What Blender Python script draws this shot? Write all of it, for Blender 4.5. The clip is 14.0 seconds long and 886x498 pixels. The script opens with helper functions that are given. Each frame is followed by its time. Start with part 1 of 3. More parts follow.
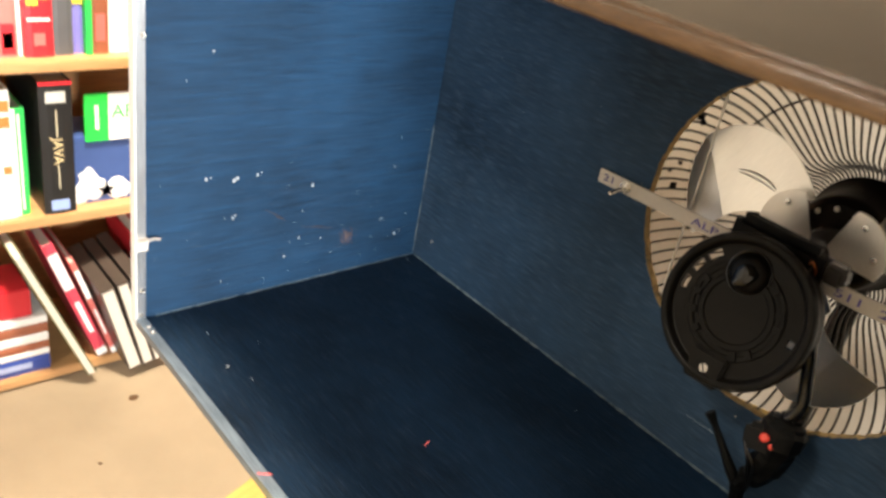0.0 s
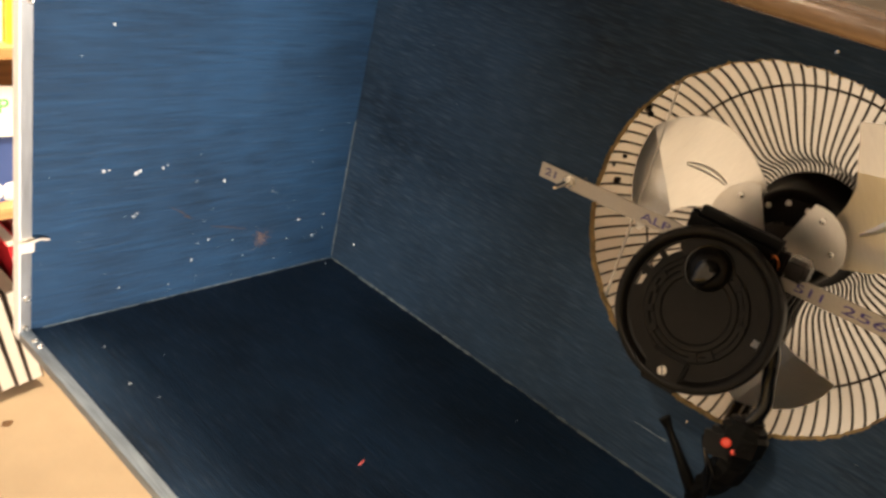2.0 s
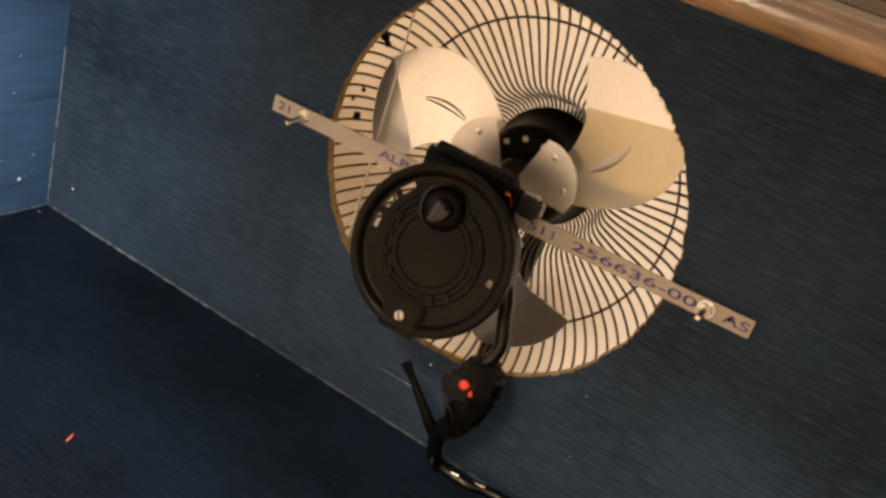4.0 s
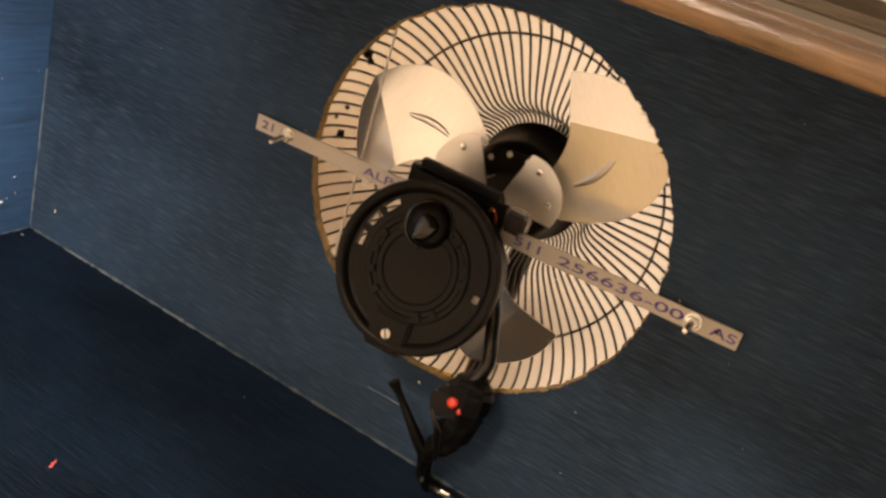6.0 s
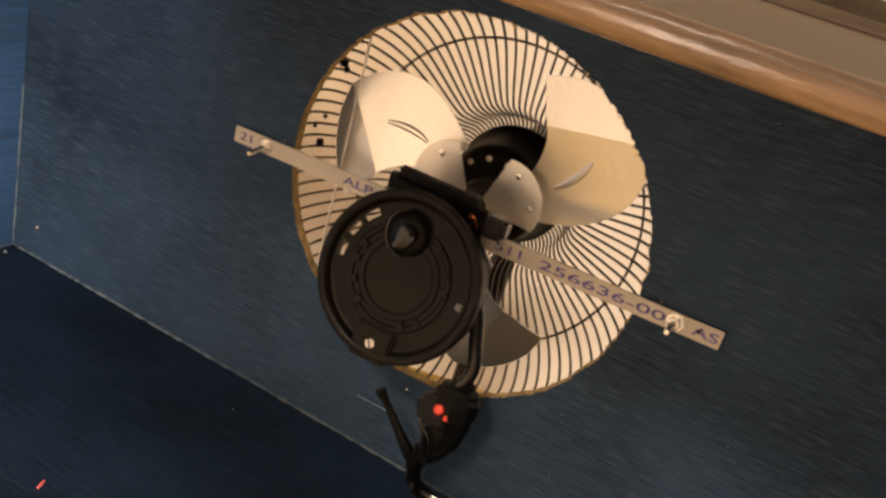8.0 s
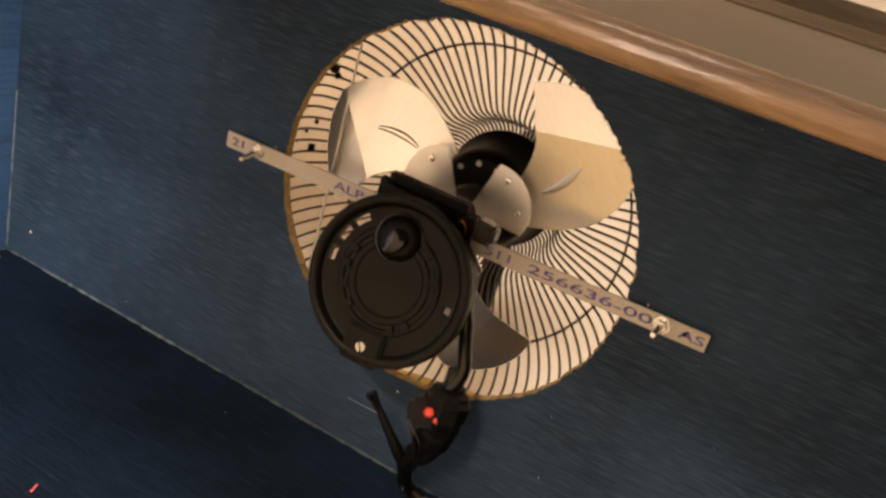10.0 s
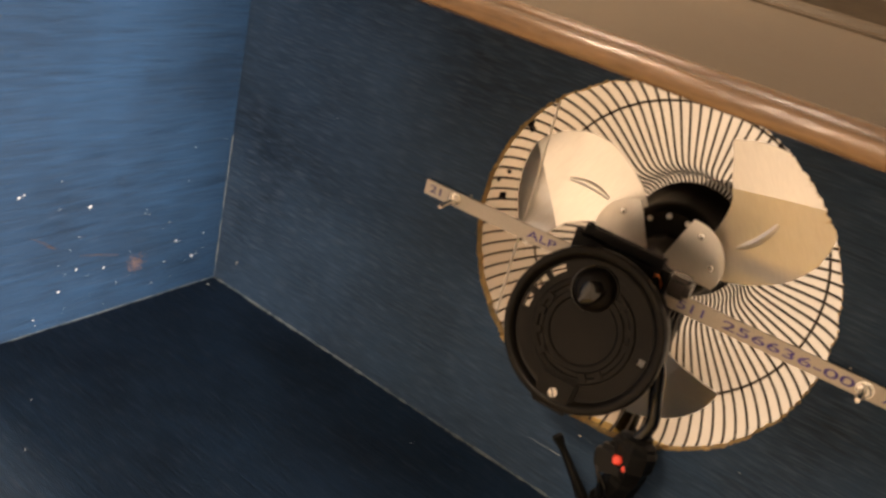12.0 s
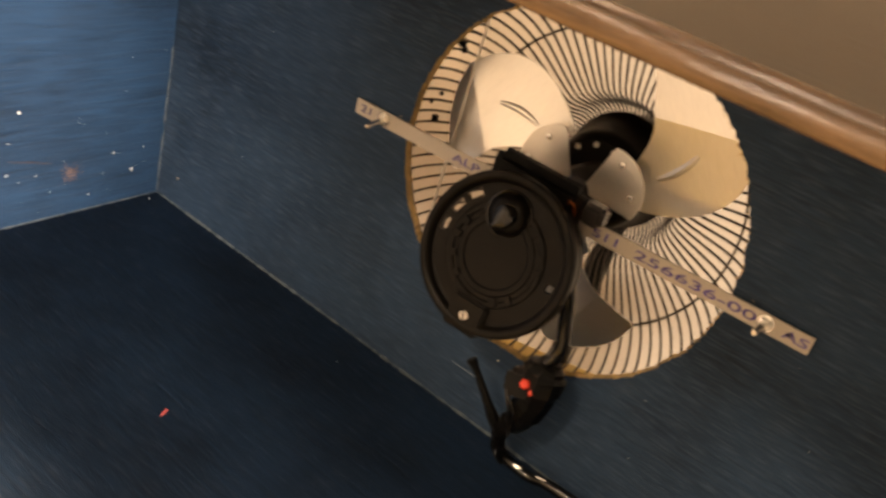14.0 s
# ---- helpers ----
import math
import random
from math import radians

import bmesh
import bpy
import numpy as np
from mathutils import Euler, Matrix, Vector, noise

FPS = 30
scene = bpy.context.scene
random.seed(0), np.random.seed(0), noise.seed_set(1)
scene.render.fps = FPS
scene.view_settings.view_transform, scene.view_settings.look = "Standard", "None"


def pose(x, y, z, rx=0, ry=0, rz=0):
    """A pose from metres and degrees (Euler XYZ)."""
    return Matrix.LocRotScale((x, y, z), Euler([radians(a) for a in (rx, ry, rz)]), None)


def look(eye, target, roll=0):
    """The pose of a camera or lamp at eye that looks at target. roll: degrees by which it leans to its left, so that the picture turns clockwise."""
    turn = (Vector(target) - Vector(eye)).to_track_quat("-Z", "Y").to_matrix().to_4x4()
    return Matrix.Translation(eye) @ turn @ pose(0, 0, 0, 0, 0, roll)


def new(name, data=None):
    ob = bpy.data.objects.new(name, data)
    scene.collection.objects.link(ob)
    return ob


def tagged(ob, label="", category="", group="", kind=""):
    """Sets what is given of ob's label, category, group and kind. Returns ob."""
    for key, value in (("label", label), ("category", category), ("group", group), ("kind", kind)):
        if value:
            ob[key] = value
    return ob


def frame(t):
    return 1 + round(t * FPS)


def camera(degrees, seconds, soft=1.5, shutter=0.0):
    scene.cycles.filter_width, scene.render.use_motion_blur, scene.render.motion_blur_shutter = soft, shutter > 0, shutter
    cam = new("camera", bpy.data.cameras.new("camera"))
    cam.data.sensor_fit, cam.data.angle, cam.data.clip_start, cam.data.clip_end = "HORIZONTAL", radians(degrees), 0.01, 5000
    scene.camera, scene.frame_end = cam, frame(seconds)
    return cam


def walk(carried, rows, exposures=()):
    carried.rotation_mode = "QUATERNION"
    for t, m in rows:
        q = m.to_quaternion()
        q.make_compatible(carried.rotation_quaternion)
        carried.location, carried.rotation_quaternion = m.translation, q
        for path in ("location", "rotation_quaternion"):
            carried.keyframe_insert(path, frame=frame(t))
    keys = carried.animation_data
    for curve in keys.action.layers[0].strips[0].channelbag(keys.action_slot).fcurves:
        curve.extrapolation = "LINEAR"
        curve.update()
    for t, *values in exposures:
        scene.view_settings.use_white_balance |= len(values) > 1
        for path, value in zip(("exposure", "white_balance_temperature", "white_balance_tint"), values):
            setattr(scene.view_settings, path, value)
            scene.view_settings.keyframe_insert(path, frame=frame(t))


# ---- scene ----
cam = camera(56.4, 14.0, soft=2.9, shutter=0.4)
PATH = [
    (0, (-0.73, -0.806, 0.584), (0.512, 0.46, -0.342), 10.7),
    (0.5, (-0.748, -0.763, 0.523), (0.569, 0.422, -0.405), 15.2),
    (1, (-0.734, -0.756, 0.524), (0.624, 0.368, -0.422), 13.8),
    (1.5, (-0.722, -0.749, 0.534), (0.661, 0.382, -0.365), 13.0),
    (2, (-0.718, -0.737, 0.529), (0.72, 0.365, -0.317), 13.9),
    (2.5, (-0.703, -0.728, 0.522), (0.82, 0.266, -0.31), 15.3),
    (3, (-0.683, -0.727, 0.518), (0.914, 0.13, -0.325), 17.7),
    (3.5, (-0.653, -0.742, 0.512), (1.023, -0.037, -0.321), 20.0),
    (4, (-0.643, -0.75, 0.518), (1.055, -0.103, -0.317), 19.4),
    (4.2, (-0.636, -0.752, 0.528), (1.059, -0.105, -0.312), 18.8),
    (6.5, (-0.639, -0.75, 0.517), (1.084, -0.112, -0.273), 18.6),
    (7, (-0.639, -0.748, 0.522), (1.081, -0.112, -0.275), 18.0),
    (7.5, (-0.632, -0.753, 0.528), (1.092, -0.121, -0.266), 17.5),
    (8, (-0.631, -0.755, 0.532), (1.091, -0.133, -0.273), 17.0),
    (10.3, (-0.637, -0.763, 0.538), (1.091, -0.148, -0.259), 17.0),
    (10.5, (-0.641, -0.764, 0.534), (1.078, -0.135, -0.271), 17.2),
    (11, (-0.648, -0.747, 0.559), (1.012, -0.025, -0.294), 16.3),
    (11.5, (-0.671, -0.718, 0.576), (0.947, 0.145, -0.221), 15.0),
    (12, (-0.684, -0.718, 0.559), (0.895, 0.183, -0.273), 14.8),
    (12.5, (-0.693, -0.736, 0.545), (0.848, 0.212, -0.308), 17.1),
    (13, (-0.691, -0.755, 0.543), (0.822, 0.208, -0.343), 17.7),
    (13.5, (-0.677, -0.763, 0.544), (0.832, 0.166, -0.381), 17.3),
    (14, (-0.641, -0.779, 0.564), (0.902, 0.05, -0.402), 17.8),
]
# the box and what belongs to it are drawn in units of 0.705 m, so is this path
BOX_UNIT = 0.705
walk(cam, [(t, look(BOX_UNIT * Vector(eye), BOX_UNIT * Vector(target), roll)) for t, eye, target, roll in PATH],
     [(0.0, 0.12, 5650, 8), (1.5, 0.0, 6200, 11), (3.0, 0.22, 6950, 17), (6.5, 0.42, 6900, 20), (10.5, 0.44, 6900, 20), (11.5, 0.48, 6950, 20), (12.5, 0.30, 7050, 20), (14.0, 0.30, 7350, 20)])
# lamps: place, target, diameter, watts
SHELF_LAMP = (-0.23, 0.10, 1.60), (0.05, 0.80, -0.35), 0.26, 30
ROOM_LAMP = (-1.80, -0.15, 1.68), (-1.8, -0.2, -0.65), 0.36, 21
# unseen low source, added to light the side panel from the right
SIDE_FILL = (-0.768, -1.94, 0.127), (-0.21, 0.0, 0.14), 0.39, 87
# added small lamp, hidden behind the box, to brighten the wall there
BACK_FILL = (0.2115, 0.07, 0.268), (0.3525, -0.39, 0.155), 0.07, 0.034

# world and lamps
world = bpy.data.worlds.new("room_dim")
scene.world = world
world.use_nodes = True
world.node_tree.nodes["Background"].inputs[0].default_value = (1.0, 0.86, 0.7, 1)
world.node_tree.nodes["Background"].inputs[1].default_value = 0.018


def lamp(name, set_up, colour, label, spread=180):
    place, target, size, watts = set_up
    data = bpy.data.lights.new(name, "AREA")
    data.shape, data.size, data.energy, data.color = "DISK", size, watts, colour
    data.spread = radians(spread)
    ob = new(name, data)
    ob.matrix_world = look(place, target)
    return tagged(ob, label, "lamp")


lamp("ceiling_lamp", SHELF_LAMP, (1.0, 0.81, 0.57), "warm white shaded ceiling lamp before the bookcase", 90)
lamp("ceiling_lamp", ROOM_LAMP, (1.0, 0.84, 0.62), "warm white round ceiling lamp in the middle of the room", 170)
lamp("side_fill", SIDE_FILL, (1.0, 0.92, 0.80), "unseen warm white lamp low in the room, added for the side panel")
lamp("back_fill", BACK_FILL, (1.0, 0.86, 0.68), "small unseen warm lamp behind the box, added to light the wall")


# materials
def material(name, colour, rough=0.5, metal=0.0, grain=None, scale=20.0, vary=0.35, bump=0.1, spot=0.0, spec=0.5, per_object=0.0, twist=0.0, worn=0.60, broad=0.0):
    """Procedural surface: two scales of noise on the colour, roughness and relief. grain: stretch of the noise along x, y, z."""
    m = bpy.data.materials.new(name)
    m.use_nodes = True
    n, l = m.node_tree.nodes, m.node_tree.links
    b = n["Principled BSDF"]
    b.inputs["Metallic"].default_value = metal
    b.inputs["Specular IOR Level"].default_value = spec
    co = n.new("ShaderNodeTexCoord")
    mp = n.new("ShaderNodeMapping")
    mp.inputs["Scale"].default_value = grain or (1, 1, 1)
    l.new(co.outputs["Object"], mp.inputs["Vector"])
    fine = n.new("ShaderNodeTexNoise")
    fine.inputs["Scale"].default_value, fine.inputs["Detail"].default_value, fine.inputs["Roughness"].default_value = scale, 6, 0.65
    fine.inputs["Distortion"].default_value = twist
    l.new(mp.outputs[0], fine.inputs["Vector"])
    wide = n.new("ShaderNodeTexNoise")
    wide.inputs["Scale"].default_value, wide.inputs["Detail"].default_value = broad or scale * 0.16, 3
    l.new(co.outputs["Object"], wide.inputs["Vector"])
    add = n.new("ShaderNodeMath")
    add.operation = "ADD"
    l.new(fine.outputs["Fac"], add.inputs[0])
    l.new(wide.outputs["Fac"], add.inputs[1])
    ramp = n.new("ShaderNodeMapRange")
    ramp.inputs["From Min"].default_value, ramp.inputs["From Max"].default_value = 0.7, 1.3
    ramp.inputs["To Min"].default_value, ramp.inputs["To Max"].default_value = 1 - vary, 1 + vary
    l.new(add.outputs[0], ramp.inputs["Value"])
    mul = n.new("ShaderNodeVectorMath")
    mul.operation = "SCALE"
    mul.inputs[0].default_value = colour
    l.new(ramp.outputs[0], mul.inputs["Scale"])
    out = mul.outputs[0]
    if spot:
        dots = n.new("ShaderNodeTexNoise")
        dots.inputs["Scale"].default_value, dots.inputs["Detail"].default_value = scale * 1.7, 8
        l.new(mp.outputs[0], dots.inputs["Vector"])
        cut = n.new("ShaderNodeMapRange")
        cut.inputs["From Min"].default_value, cut.inputs["From Max"].default_value = worn, worn + 0.18
        cut.inputs["To Max"].default_value = spot
        l.new(dots.outputs["Fac"], cut.inputs["Value"])
        mix = n.new("ShaderNodeMix")
        mix.data_type = "RGBA"
        mix.inputs["B"].default_value = (*[min(1, c * 1.6 + 0.06) for c in colour], 1)
        l.new(cut.outputs[0], mix.inputs["Factor"])
        l.new(out, mix.inputs["A"])
        out = mix.outputs["Result"]
    if per_object:
        info = n.new("ShaderNodeObjectInfo")
        hue = n.new("ShaderNodeHueSaturation")
        val = n.new("ShaderNodeMapRange")
        val.inputs["To Min"].default_value, val.inputs["To Max"].default_value = 1 - per_object, 1 + per_object
        l.new(info.outputs["Random"], val.inputs["Value"])
        l.new(val.outputs[0], hue.inputs["Value"])
        l.new(out, hue.inputs["Color"])
        out = hue.outputs[0]
    l.new(out, b.inputs["Base Color"])
    rr = n.new("ShaderNodeMapRange")
    rr.inputs["To Min"].default_value, rr.inputs["To Max"].default_value = max(0.03, rough - 0.12), min(1, rough + 0.12)
    l.new(fine.outputs["Fac"], rr.inputs["Value"])
    l.new(rr.outputs[0], b.inputs["Roughness"])
    if bump:
        bp = n.new("ShaderNodeBump")
        bp.inputs["Strength"].default_value, bp.inputs["Distance"].default_value = bump, 0.002
        l.new(fine.outputs["Fac"], bp.inputs["Height"])
        l.new(bp.outputs[0], b.inputs["Normal"])
    return m


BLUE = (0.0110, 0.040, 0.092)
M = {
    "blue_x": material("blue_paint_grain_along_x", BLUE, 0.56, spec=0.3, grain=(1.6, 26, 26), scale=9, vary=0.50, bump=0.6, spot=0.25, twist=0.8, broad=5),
    # same blue on a smoother board, darkened for the shade under the lid
    "blue_floor_shade": material("shaded_blue_paint_smooth_board", (0.0068, 0.0195, 0.0435), 0.66, spec=0.15, grain=(32, 1.8, 32), scale=11, vary=0.66, bump=0.5, spot=0.3, twist=0.8, worn=0.54, broad=6),
    # back panel's blue, greyed to stand in for warm glare, with pale worn grain
    "blue_y": material("greyed_blue_paint_grain_along_y", (0.0205, 0.0475, 0.091), 0.60, spec=0.3, grain=(30, 1.9, 30), scale=12, vary=0.50, bump=0.55, spot=0.5, twist=0.45, worn=0.50, broad=6),
    "seam": material("worn_paint_edge", (0.125, 0.16, 0.185), 0.7, grain=(30, 14, 30), scale=20, vary=0.9, bump=0.6),
    "fibre": material("raw_fibreboard", (0.58, 0.41, 0.18), 0.95, scale=160, vary=0.5, bump=1.0),
    "aluminium": material("brushed_aluminium", (0.86, 0.87, 0.89), 0.36, 1.0, grain=(40, 40, 2), scale=14, vary=0.12, bump=0.12),
    # aluminium painted white where the trim's front face catches the light
    "whitened_metal": material("whitened_aluminium", (0.86, 0.86, 0.84), 0.4, 0.2, grain=(40, 40, 2), scale=14, vary=0.12, bump=0.12),
    "blade": material("satin_aluminium_blade", (0.92, 0.90, 0.86), 0.34, 1.0, grain=(6, 60, 6), scale=14, vary=0.08, bump=0.04),
    "steel": material("zinc_plated_steel", (0.88, 0.87, 0.83), 0.24, 0.9, scale=80, vary=0.15, bump=0.1),
    "strap": material("painted_metal_strap", (0.71, 0.65, 0.57), 0.5, 0.0, grain=(40, 2, 40), scale=12, vary=0.14, bump=0.2),
    "ink": material("violet_stamp_ink", (0.11, 0.08, 0.36), 0.6, scale=150, vary=0.5, bump=0),
    "wire": material("bronze_lacquered_wire", (0.028, 0.019, 0.011), 0.4, 0.3, scale=60, vary=0.4, bump=0.1),
    "black": material("black_moulded_plastic", (0.0065, 0.0056, 0.0046), 0.34, spec=0.13, scale=90, vary=0.4, bump=0.15),
    "black_matt": material("black_matt_plastic", (0.0045, 0.0044, 0.0042), 0.5, spec=0.15, scale=120, vary=0.4, bump=0.3),
    "black_gloss": material("black_cable_sheath", (0.008, 0.008, 0.008), 0.18, scale=60, vary=0.3, bump=0.05),
    "clear": material("smoky_grey_plastic", (0.045, 0.040, 0.038), 0.2, scale=60, vary=0.3, bump=0.05),
    "copper": material("copper_wire", (0.75, 0.24, 0.08), 0.3, 1.0, scale=60, vary=0.2, bump=0),
    "red_dot": material("red_plastic_dot", (0.85, 0.06, 0.03), 0.4, scale=60, vary=0.15, bump=0),
    "wood": material("varnished_brown_wood", (0.085, 0.046, 0.020), 0.17, grain=(30, 3, 30), scale=9, vary=0.6, bump=0.25),
    "wood_panel": material("grey_brown_wood_panel", (0.060, 0.046, 0.031), 0.55, spec=0.2, grain=(24, 1.5, 24), scale=8, vary=0.4, bump=0.25),
    "shelf": material("honey_oak_shelf", (0.52, 0.29, 0.12), 0.45, grain=(1.5, 20, 20), scale=8, vary=0.3, bump=0.2),
    "table": material("yellow_pine_board", (0.60, 0.41, 0.09), 0.4, grain=(2, 14, 14), scale=8, vary=0.25, bump=0.15),
    "carpet": material("beige_carpet", (0.33, 0.255, 0.165), 0.95, scale=900, vary=0.20, bump=1.0, broad=5.0),
    # colour of the wall behind the fan, darkened in place of dimmer light
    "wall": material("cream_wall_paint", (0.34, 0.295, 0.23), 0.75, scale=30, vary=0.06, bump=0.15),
    # other walls, unseen, made paler to reflect brightly in the fan blades
    "bounce_wall": material("bounce_wall_paint", (0.66, 0.61, 0.53), 0.8, scale=30, vary=0.06, bump=0.15),
    "ceiling": material("white_ceiling_paint", (0.78, 0.75, 0.70), 0.9, scale=60, vary=0.05, bump=0.3),
    # scuffed aluminium with its dim bluish reflection put into the colour
    "trim_floor": material("darkened_scuffed_aluminium", (0.27, 0.32, 0.37), 0.45, 0.8, grain=(40, 2, 40), scale=14, vary=0.45, bump=0.2),
    "white": material("white_plastic_cord", (0.82, 0.80, 0.74), 0.4, scale=40, vary=0.05, bump=0),
    "chip": material("pale_paint_chip", (0.60, 0.64, 0.66), 0.30, scale=200, vary=0.4, bump=0.4),
    "orange_stain": material("rusty_stain", (0.080, 0.055, 0.055), 0.7, scale=120, vary=0.6, bump=0.3),
    "pink": material("pink_plastic_fleck", (0.75, 0.16, 0.15), 0.5, scale=100, vary=0.2, bump=0),
    "pages": material("book_pages", (0.60, 0.54, 0.46), 0.85, grain=(260, 1, 1), scale=4, vary=0.16, bump=0.4),
    "brown_thing": material("orange_brown_leather", (0.17, 0.095, 0.038), 0.55, scale=70, vary=0.3, bump=0.5),
}
PAINTS = {}


def paint(r, g, b):
    """A printed cover's colour."""
    if (r, g, b) not in PAINTS:
        PAINTS[r, g, b] = material("printed_cover", (r, g, b), 0.38, scale=35, vary=0.1, bump=0.05)
    return PAINTS[r, g, b]


# mesh helpers
def mesh_of(name, bm, mat, smooth=False):
    bmesh.ops.recalc_face_normals(bm, faces=bm.faces)
    me = bpy.data.meshes.new(name)
    bm.to_mesh(me)
    bm.free()
    me.materials.append(mat)
    if smooth:
        me.shade_smooth()
        me.set_sharp_from_angle(angle=radians(38))
    return me


def part(name, bm, mat, parent=None, label="", smooth=False):
    ob = new(name, mesh_of(name, bm, mat, smooth))
    ob.parent = parent
    return tagged(ob, label)


def thing(name, label, category, group="", kind="", at=None):
    ob = new(name)
    ob.empty_display_size = 0.02
    if at is not None:
        ob.matrix_world = at
    return tagged(ob, label, category, group, kind)


def add_box(bm, x0, x1, y0, y1, z0, z1, bevel=0.0, m=None):
    r = bmesh.ops.create_cube(bm, size=1, matrix=Matrix.Translation(((x0 + x1) / 2, (y0 + y1) / 2, (z0 + z1) / 2)) @ Matrix.Diagonal((x1 - x0, y1 - y0, z1 - z0, 1)))
    vs = r["verts"]
    if bevel:
        es = list({e for v in vs for e in v.link_edges})
        r = bmesh.ops.bevel(bm, geom=es, offset=bevel, segments=2, affect="EDGES")
        vs = r["verts"]
    if m is not None:
        bmesh.ops.transform(bm, matrix=m, verts=list(set(vs)))
    return bm


def box(*a, bevel=0.0, m=None):
    return add_box(bmesh.new(), *a, bevel=bevel, m=m)


def tube(bm, pts, r, n=8, closed=False):
    """A round bar along points; r is a number or one number a point."""
    pts = [Vector(p) for p in pts]
    rings, up = [], None
    for i, p in enumerate(pts):
        a = pts[(i - 1) % len(pts)] if closed or i else p
        b = pts[(i + 1) % len(pts)] if closed or i < len(pts) - 1 else p
        d = (b - a).normalized()
        if up is None:
            up = d.orthogonal().normalized()
        up = (up - d * up.dot(d)).normalized()
        side = d.cross(up)
        q = r[i] if isinstance(r, (list, tuple)) else r
        rings.append([bm.verts.new(p + q * (math.cos(t) * up + math.sin(t) * side)) for t in (2 * math.pi * k / n for k in range(n))])
    for i in range(len(rings) - (0 if closed else 1)):
        a, b = rings[i], rings[(i + 1) % len(rings)]
        for k in range(n):
            bm.faces.new((a[k], a[(k + 1) % n], b[(k + 1) % n], b[k]))
    if not closed:
        bm.faces.new(rings[0]), bm.faces.new(rings[-1])
    return bm


def lathe(profile, n=48, bm=None, m=None):
    """Turns (radius, height) round z."""
    bm = bm or bmesh.new()
    m = m or Matrix.Identity(4)
    rings = []
    for r, h in profile:
        rings.append([bm.verts.new(m @ Vector((r * math.cos(t), r * math.sin(t), h))) for t in (2 * math.pi * k / n for k in range(n))] if r > 1e-6 else [bm.verts.new(m @ Vector((0, 0, h)))])
    for a, b in zip(rings, rings[1:]):
        for k in range(n):
            j = (k + 1) % n
            if len(a) == 1 and len(b) == 1:
                continue
            if len(a) == 1:
                bm.faces.new((a[0], b[j], b[k]))
            elif len(b) == 1:
                bm.faces.new((a[k], a[j], b[0]))
            else:
                bm.faces.new((a[k], a[j], b[j], b[k]))
    return bm


def extrude(profile, y0, y1, bm=None):
    """A bar along y with the given outline in (x, z)."""
    bm = bm or bmesh.new()
    a = [bm.verts.new((x, y0, z)) for x, z in profile]
    b = [bm.verts.new((x, y1, z)) for x, z in profile]
    for i in range(len(a)):
        j = (i + 1) % len(a)
        bm.faces.new((a[i], a[j], b[j], b[i]))
    bm.faces.new(a), bm.faces.new(b)
    return bm


def spline(pts, steps=8):
    """Smooth curve through points."""
    pts = [Vector(p) for p in pts]
    out = []
    for i in range(len(pts) - 1):
        p0, p1, p2, p3 = pts[max(i - 1, 0)], pts[i], pts[i + 1], pts[min(i + 2, len(pts) - 1)]
        for k in range(steps):
            t = k / steps
            out.append(0.5 * (2 * p1 + (p2 - p0) * t + (2 * p0 - 5 * p1 + 4 * p2 - p3) * t * t + (3 * p1 - p0 - 3 * p2 + p3) * t ** 3))
    return out + [pts[-1]]


def writing(text, size, m, mat, parent, name="writing", depth=0.0002, squeeze=1.0):
    """Raised letters of the built-in font as a mesh; m puts their plane."""
    cu = bpy.data.curves.new(name, "FONT")
    cu.body, cu.size, cu.extrude, cu.align_x, cu.align_y = text, size, depth, "CENTER", "CENTER"
    cu.offset = size * 0.004
    tmp = new(name, cu)
    dg = bpy.context.evaluated_depsgraph_get()
    me = bpy.data.meshes.new_from_object(tmp.evaluated_get(dg))
    bpy.data.objects.remove(tmp)
    me.transform(m @ Matrix.Diagonal((squeeze, 1, 1, 1)))
    me.materials.clear()
    me.materials.append(mat)
    ob = new(name, me)
    ob.parent = parent
    return ob


# room
FT = 0.008
FLOOR_Z, CEIL_Z = -0.654, 1.75
X0, X1, Y0, Y1 = -2.4, 0.388, -3.0, 1.066
XR, YR = 0.90, 0.45
tagged(part("floor", box(X0 - 0.1, XR + 0.1, Y0 - 0.1, Y1 + 0.1, FLOOR_Z - 0.05, FLOOR_Z), M["carpet"]), "beige short-pile carpet with small dark stains", "floor", kind="structure")
tagged(part("ceiling", box(X0 - 0.1, XR + 0.1, Y0 - 0.1, Y1 + 0.1, CEIL_Z, CEIL_Z + 0.05), M["ceiling"]), "plain white painted ceiling", "ceiling", kind="structure")
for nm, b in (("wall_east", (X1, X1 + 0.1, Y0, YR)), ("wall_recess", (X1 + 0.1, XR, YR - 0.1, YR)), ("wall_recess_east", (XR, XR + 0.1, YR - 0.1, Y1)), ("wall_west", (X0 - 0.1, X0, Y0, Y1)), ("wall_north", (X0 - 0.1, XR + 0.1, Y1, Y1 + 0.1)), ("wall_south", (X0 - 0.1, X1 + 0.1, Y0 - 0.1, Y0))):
    tagged(part(nm, box(*b, FLOOR_Z, CEIL_Z), M["wall" if nm == "wall_east" else "bounce_wall"]), "cream painted room wall", "wall", kind="structure")

# carpet stains and crumbs
rng = random.Random(5)
for x, y, r in ((-0.042, 0.662, 0.009), (-0.071, 0.359, 0.004), (-0.153, 0.521, 0.003), (-0.154, 0.523, 0.003)):
    bm = lathe([(0.0, 0.0016), (r * 0.6, 0.0014), (r, 0.0)], 9)
    for v in bm.verts:
        v.co.x *= rng.uniform(0.7, 1.4)
        v.co.y *= rng.uniform(0.6, 1.2)
